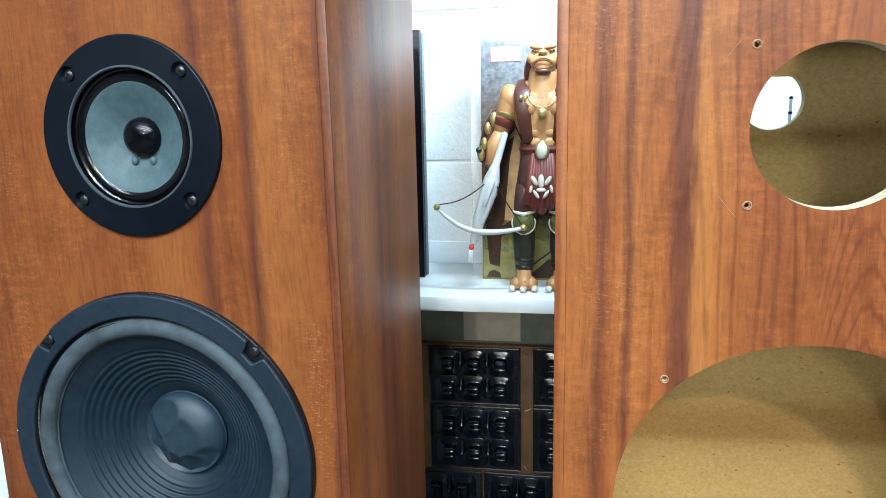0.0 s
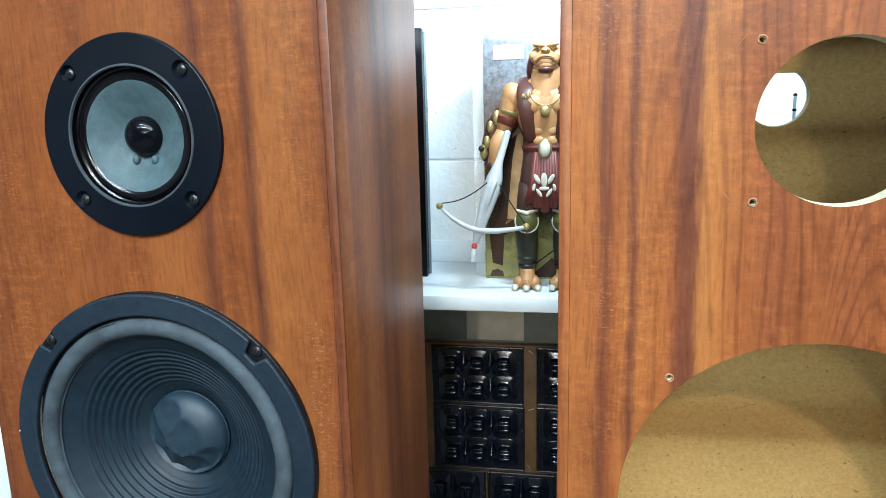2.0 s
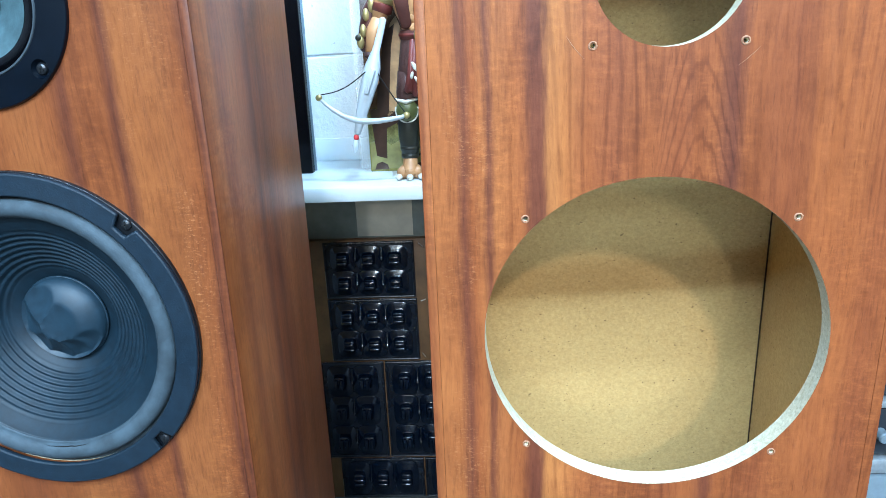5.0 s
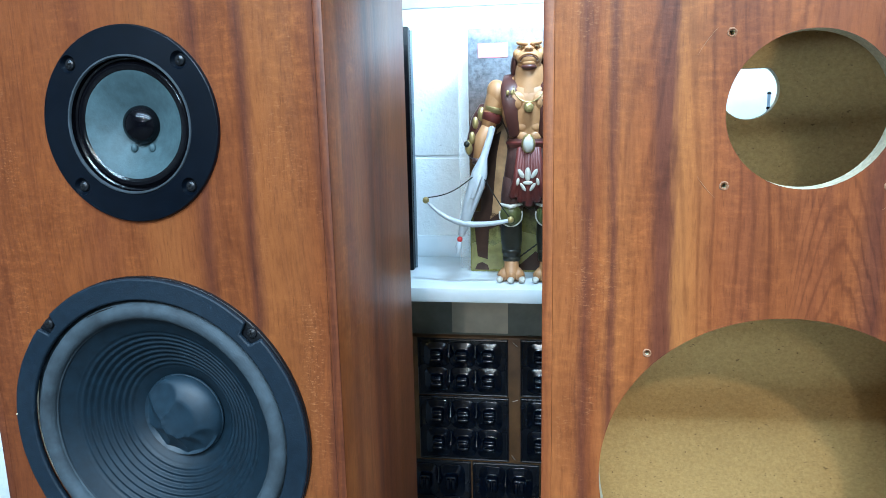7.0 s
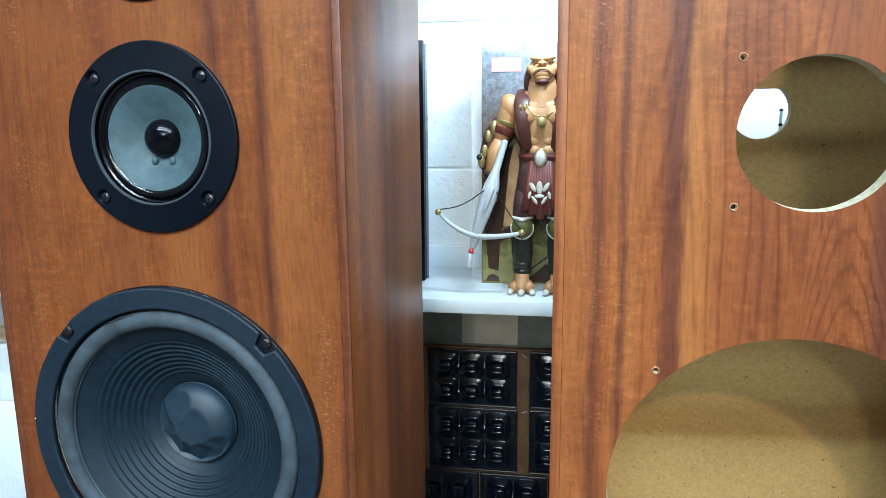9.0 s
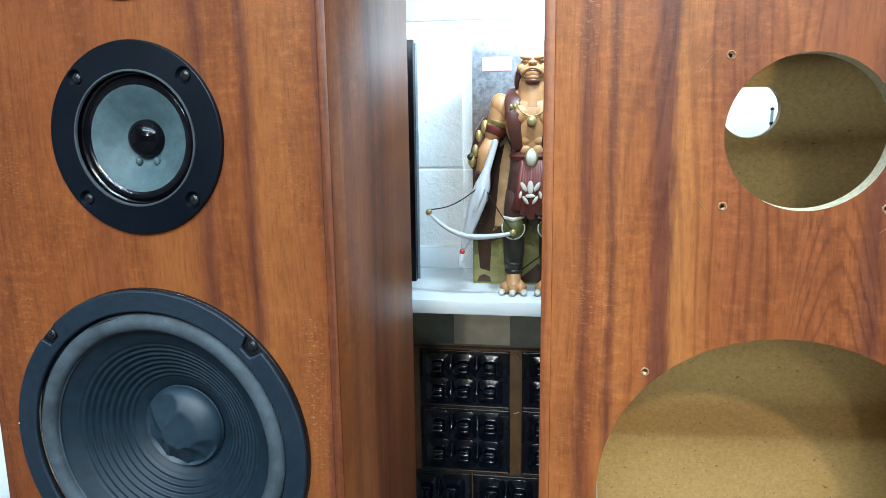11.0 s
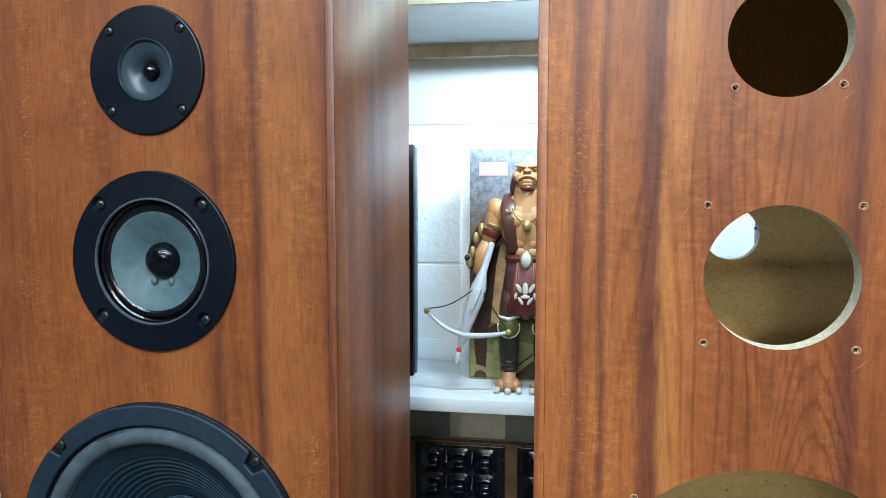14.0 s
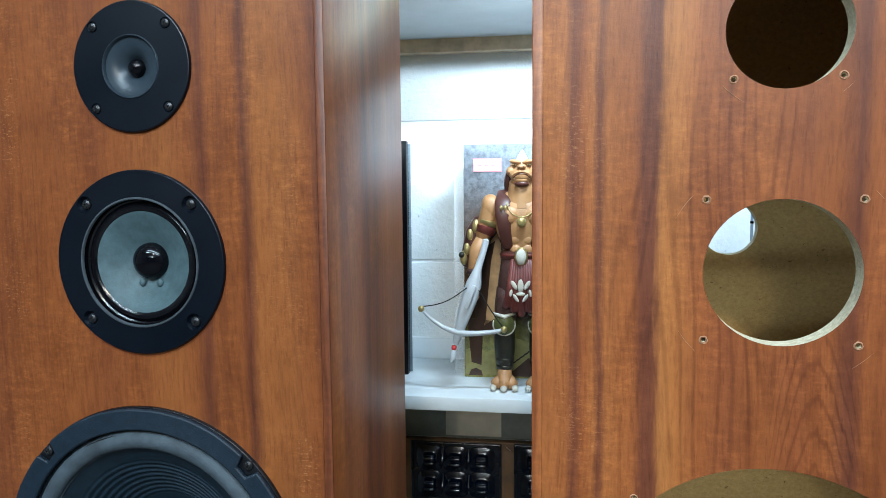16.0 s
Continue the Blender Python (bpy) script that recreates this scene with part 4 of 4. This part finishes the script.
blob(bm, at(-0.0805, 0.001, 0.1690), (0.0042, 0.0042, 0.0042), 4)
figure = new("toy_figure", mesh_of("toy_figure", bm, (SKIN_M, STRAP, SKIRT, PANTS, BOOT, PAD, BONE, GOLD), 60))
figure.matrix_world = BAY
tagged(figure, "tan and maroon plastic toy figure standing on the white shelf", "toy figure")

# toy crossbow held by the figure
STOCK = plain("pale_grey_toy_plastic", (0.40, 0.44, 0.48), 0.34, 0.0, 0.08, 90, 0.1)
CLEAR = plain("cloudy_clear_plastic", (0.55, 0.62, 0.68), 0.15, 0.0, 0.1, 90, 0.1)
RED = plain("red_paint", (0.45, 0.03, 0.03), 0.35, 0.0, 0.1, 90, 0.1)
CORD = plain("dark_cord", (0.012, 0.012, 0.012), 0.6, 0.0, 0.1, 200, 0.1)
bow = thing("toy_crossbow", BAY, "pale grey plastic toy crossbow with a black string", "toy crossbow")
bm = bmesh.new()
rod(bm, [(0.0256, 0.034, 0.7845), (0.0215, 0.033, 0.7690), (0.0150, 0.030, 0.7480), (0.0100, 0.028, 0.7290), (0.0050, 0.027, 0.7120), (-0.0020, 0.026, 0.6900), (-0.0105, 0.026, 0.6650), (-0.0150, 0.026, 0.6480)], [0.0042, 0.0042, 0.0048, 0.0100, 0.0108, 0.0090, 0.0066, 0.0040], 16, 0, 0.72)
part("stock", bm, STOCK, bow)
bm = bmesh.new()
box(bm, -0.0030, 0.0030, -0.0030, 0.0030, -0.016, 0.016, 0, 0.0012, Matrix.Translation((0.0060, 0.0190, 0.7120)) @ Matrix.Rotation(0.36, 4, "Y"))
part("trigger_block", bm, STOCK, bow)
bm = bmesh.new()
limb = [(-0.0605, 0.028, 0.6938), (-0.0530, 0.027, 0.6860), (-0.0440, 0.026, 0.6785), (-0.0330, 0.025, 0.6715), (-0.0220, 0.024, 0.6668), (-0.0108, 0.023, 0.6640), (0.0010, 0.023, 0.6630), (0.0150, 0.024, 0.6632), (0.0290, 0.025, 0.6645), (0.0400, 0.026, 0.6662), (0.0487, 0.027, 0.6685)]
rod(bm, limb, [0.0016, 0.0022, 0.0026, 0.0030, 0.0034, 0.0038, 0.0038, 0.0035, 0.0031, 0.0027, 0.0022], 12)
part("limb", bm, STOCK, bow)
for p in (limb[0], limb[-1]):
    bm = bmesh.new()
    blob(bm, p, (0.0044, 0.0040, 0.0044))
    part("limb_tip", bm, GOLD, bow, "brass-coloured limb tip")
bm = bmesh.new()
nock = Vector((0.0010, 0.022, 0.7235))
a, b = Vector(limb[0]) + Vector((0.004, -0.003, 0.004)), Vector(limb[-1])
rod(bm, [a + (nock - a) * (k / 10) + Vector((0, 0, -0.0060 * math.sin(math.pi * k / 10))) for k in range(11)], 0.00075, 8)
rod(bm, [Vector((0.0150, 0.024, 0.7210)) + (b - Vector((0.0150, 0.024, 0.7210))) * (k / 10) + Vector((0.001, 0, -0.0020 * math.sin(math.pi * k / 10))) for k in range(11)], 0.00075, 8)
part("string", bm, CORD, bow, "thin black bowstring")
bm = bmesh.new()
blob(bm, (-0.0168, 0.026, 0.6430), (0.0036, 0.0036, 0.0040))
part("bead", bm, RED, bow, "red bead")
bm = bmesh.new()
rod(bm, [(-0.0175, 0.026, 0.6400), (-0.0185, 0.026, 0.6320), (-0.0206, 0.026, 0.6235)], [0.0030, 0.0042, 0.0012], 12)
part("bolt_tip", bm, CLEAR, bow, "cloudy clear bolt tip")

# slim dark rod behind the open cabinet, seen through its back hole
bm = bmesh.new()
rod(bm, [(0.385, 0.15, SHELF_Z + 0.004), (0.385, 0.15, 0.7980), (0.385, 0.15, 0.8190)], [0.0020, 0.0020, 0.0020], 14, 1)
rod(bm, [(0.385, 0.15, 0.8000), (0.385, 0.15, 0.8025)], [0.0027, 0.0027], 14, 0)
rod(bm, [(0.385, 0.15, 0.8195), (0.385, 0.15, 0.8215)], [0.0030, 0.0024], 14, 0)
blob(bm, (0.385, 0.15, SHELF_Z + 0.004), (0.016, 0.016, 0.004))
bay_thing("metal_stand", bm, (FRAME, EDGE), "slim dark metal rod stand on the shelf", "stand")

# ---- below the shelf: display board with black plastic trays ----
BROWN = plain("brown_board", (0.095, 0.050, 0.018), 0.55, 0.0, 0.35, 30, 0.2)
BLACK_PLASTIC = plain("glossy_black_tray", (0.0014, 0.0036, 0.0095), 0.18, 0.0, 0.15, 60, 0.12, 0.0006)
# same plastic as the cups; the lighter tone paints in the rim's grey sheen
TRAY_RIM = plain("black_tray_rim", (0.007, 0.009, 0.014), 0.28, 0.0, 0.25, 50, 0.35, 0.0008)
STAPLE = plain("steel_staple", (0.6, 0.6, 0.58), 0.3, 0.9, 0.1, 90, 0.0)
bm = bmesh.new()
box(bm, -0.24, 0.42, 0.163, 0.176, 0.0, 0.4660, 0, 0.0015)
bay_thing("display_board", bm, BROWN, "brown wooden board standing against the wall", "board")
# thin grey strip added so the wall under the shelf comes out darker
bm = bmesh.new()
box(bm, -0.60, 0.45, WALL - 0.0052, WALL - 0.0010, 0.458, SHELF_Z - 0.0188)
bay_thing("wall_darkening_strip", bm, plain("dull_grey_strip", (0.20, 0.21, 0.185), 0.65, 0.0, 0.2, 30, 0.15), "dull grey strip added to darken the wall under the shelf", "board")
bm = bmesh.new()
box(bm, -0.054, 0.034, WALL - 0.0068, WALL - 0.0054, 0.462, 0.560)
bay_thing("paper_card", bm, plain("beige_card", (0.58, 0.52, 0.41), 0.7, 0.0, 0.1, 40, 0.1), "beige card fixed flat to the grey strip", "card")


def cup_mesh(w, h, upright):
    """One moulded pocket seen from behind: a tapered hollow hump with a pinched, slotted end."""
    bm = bmesh.new()
    n, rings = 40, []

    def ring(scale, y, power):
        out = []
        for k in range(n):
            a = 2 * math.pi * (k + 0.5) / n
            c, d = math.cos(a), math.sin(a)
            r = scale / (abs(c) ** power + abs(d) ** power) ** (1 / power)
            out.append(bm.verts.new((c * r * w / 2, y, d * r * h / 2)))
        return out

    steps = ((1.02, 0.0006, 4.2), (1.0, -0.0014, 4.2), (0.97, -0.0018, 4.4), (0.60, -0.0020, 4), (0.50, -0.0032, 4.5), (0.44, -0.0115, 5), (0.40, -0.0132, 5), (0.36, -0.0138, 4))
    rings = [ring(*q) for q in steps]
    for a, b in zip(rings, rings[1:]):
        for i in range(n):
            bm.faces.new((a[i], a[(i + 1) % n], b[(i + 1) % n], b[i]))
    bm.faces.new(rings[-1])
    # two rounded lips with the slot between them
    for s in (-1, 1):
        if upright:
            rod(bm, [(s * 0.0042, -0.0140, -0.30 * h / 2), (s * 0.0042, -0.0148, 0.0), (s * 0.0042, -0.0140, 0.30 * h / 2)], [0.0030, 0.0035, 0.0030], 14)
        else:
            rod(bm, [(-0.34 * w / 2, -0.0140, s * 0.0042), (0.0, -0.0148, s * 0.0042), (0.34 * w / 2, -0.0140, s * 0.0042)], [0.0030, 0.0035, 0.0030], 14)
    return mesh_of("cup", bm, BLACK_PLASTIC, 42)


CUPS = {}


def tray(u, z, w, h, cols, rows, upright, tilt):
    ob = thing("plastic_tray", BAY @ pose(u, 0.1625, z, tilt, 0, 0), "black glossy moulded plastic tray with rounded pockets", "tray", "trays on the board")
    bm = bmesh.new()
    box(bm, -w / 2, w / 2, -0.0016, -0.0004, -h / 2, h / 2, 0, 0.0005)
    for s in (-1, 1):
        rod(bm, [(s * (w / 2 - 0.002), -0.0025, -h / 2 + 0.002), (s * (w / 2 - 0.002), -0.0025, h / 2 - 0.002)], 0.0018, 8)
        rod(bm, [(-w / 2 + 0.002, -0.0025, s * (h / 2 - 0.002)), (w / 2 - 0.002, -0.0025, s * (h / 2 - 0.002))], 0.0018, 8)
    part("rim", bm, TRAY_RIM, ob)
    pw, ph = (w - 0.020) / cols, (h - 0.012) / rows
    key = (round(pw, 4), round(ph, 4), upright)
    if key not in CUPS:
        CUPS[key] = cup_mesh(pw * 0.985, ph * 0.985, upright)
    for i in range(cols):
        for j in range(rows):
            c = part("cup", CUPS[key], None, ob)
            c.location = (-w / 2 + 0.010 + pw * (i + 0.5), -0.0015, -h / 2 + 0.006 + ph * (j + 0.5))
    for i in range(1, cols):
        for j in range(rows):
            bm = bmesh.new()
            x, zc = -w / 2 + 0.010 + pw * i, -h / 2 + 0.006 + ph * (j + 0.5)
            rod(bm, [(x, -0.0040, zc - ph * 0.12), (x, -0.0100, zc), (x, -0.0075, zc + ph * 0.10), (x, -0.0030, zc + ph * 0.42)], [0.0016, 0.0026, 0.0014, 0.0022], 10)
            part("bridge", bm, BLACK_PLASTIC, ob)
    return ob


for u0, u1, z0, z1, cols, rows, upright, tilt in ((-0.104, 0.0365, 0.3710, 0.4640, 3, 2, False, 0.8), (-0.104, 0.0375, 0.2630, 0.3695, 3, 2, False, 0.0), (0.0550, 0.196, 0.3725, 0.4650, 3, 2, False, 0.5), (0.0550, 0.196, 0.2635, 0.3710, 3, 2, False, 0.4),
                                                 (-0.1270, -0.0230, 0.082, 0.2605, 2, 3, True, 0.2), (-0.0210, 0.0845, 0.082, 0.2605, 2, 3, True, 0.0), (0.0865, 0.190, 0.082, 0.2605, 2, 3, True, 0.0), (-0.1070, 0.0340, 0.002, 0.0795, 3, 1, False, 0.0), (0.0360, 0.177, 0.002, 0.0795, 3, 1, False, 0.0)):
    tray((u0 + u1) / 2, (z0 + z1) / 2, u1 - u0, z1 - z0, cols, rows, upright, tilt)

for u, z, turn in ((0.047, 0.4560, 40), (0.044, 0.2700, 55), (0.047, 0.3650, -20)):
    bm = bmesh.new()
    rod(bm, [(-0.004, 0.001, 0), (-0.004, -0.0006, 0), (0.004, -0.0006, 0), (0.004, 0.001, 0)], 0.0005, 6)
    ob = new("staple", mesh_of("staple", bm, STAPLE))
    ob.matrix_world = BAY @ pose(u, 0.1625, z, 0, turn, 0)
    tagged(ob, "small steel staple in the brown board", "staple", "staples")

# ---- beside the open cabinet: dark equipment on a low table ----
GREY_CASE = plain("grey_painted_case", (0.17, 0.20, 0.22), 0.4, 0.2, 0.15, 40, 0.1)
DARK_CASE = plain("dark_case", (0.018, 0.020, 0.024), 0.4, 0.0, 0.2, 40, 0.1)
SILVER = plain("brushed_silver", (0.55, 0.57, 0.58), 0.3, 0.8, 0.15, 120, 0.1)
unit = thing("stacked_equipment", BAY @ pose(0.62, -0.02, 0), "dark and grey metal equipment cases stacked on the floor", "equipment")
for z0, z1, inset, mat in ((0.0, 0.16, 0, GREY_CASE), (0.164, 0.186, 0, SILVER), (0.190, 0.262, 0.006, DARK_CASE), (0.266, 0.276, 0, SILVER), (0.280, 0.345, 0.008, DARK_CASE)):
    bm = bmesh.new()
    box(bm, 0, 0.5, inset, 0.20, z0, z1, 0, 0.002)
    part("case", bm, mat, unit)
for k in range(6):
    bm = bmesh.new()
    lathe(bm, [(0.008, 0.006), (0.008, -0.008), (0.0065, -0.010), (0, -0.010)], 0.05 + 0.06 * k, 0.225, 20)
    part("knob", bm, GREY_CASE, unit)

# ---- the blocks of the wall ----
def block_mesh(w):
    bm = bmesh.new()
    box(bm, -w / 2, w / 2, 0, 0.012, -0.1060, 0.1060, 0, 0.0030)
    return mesh_of("block", bm, BLOCK, 40)


COURSE, LONG = 0.2155, 0.431
FULL = block_mesh(LONG - 0.004)
for j in range(13):
    zc = 0.7385 - 3.5 * COURSE + j * COURSE
    if zc - COURSE / 2 < -0.1 or zc + COURSE / 2 > HIGH + 0.06:
        continue
    for i in range(-6, 5):
        b = part("block", FULL, None, wall_north)
        b.location = (0.27 + LONG * (i + 0.5 * (j % 2)), WALL, zc)
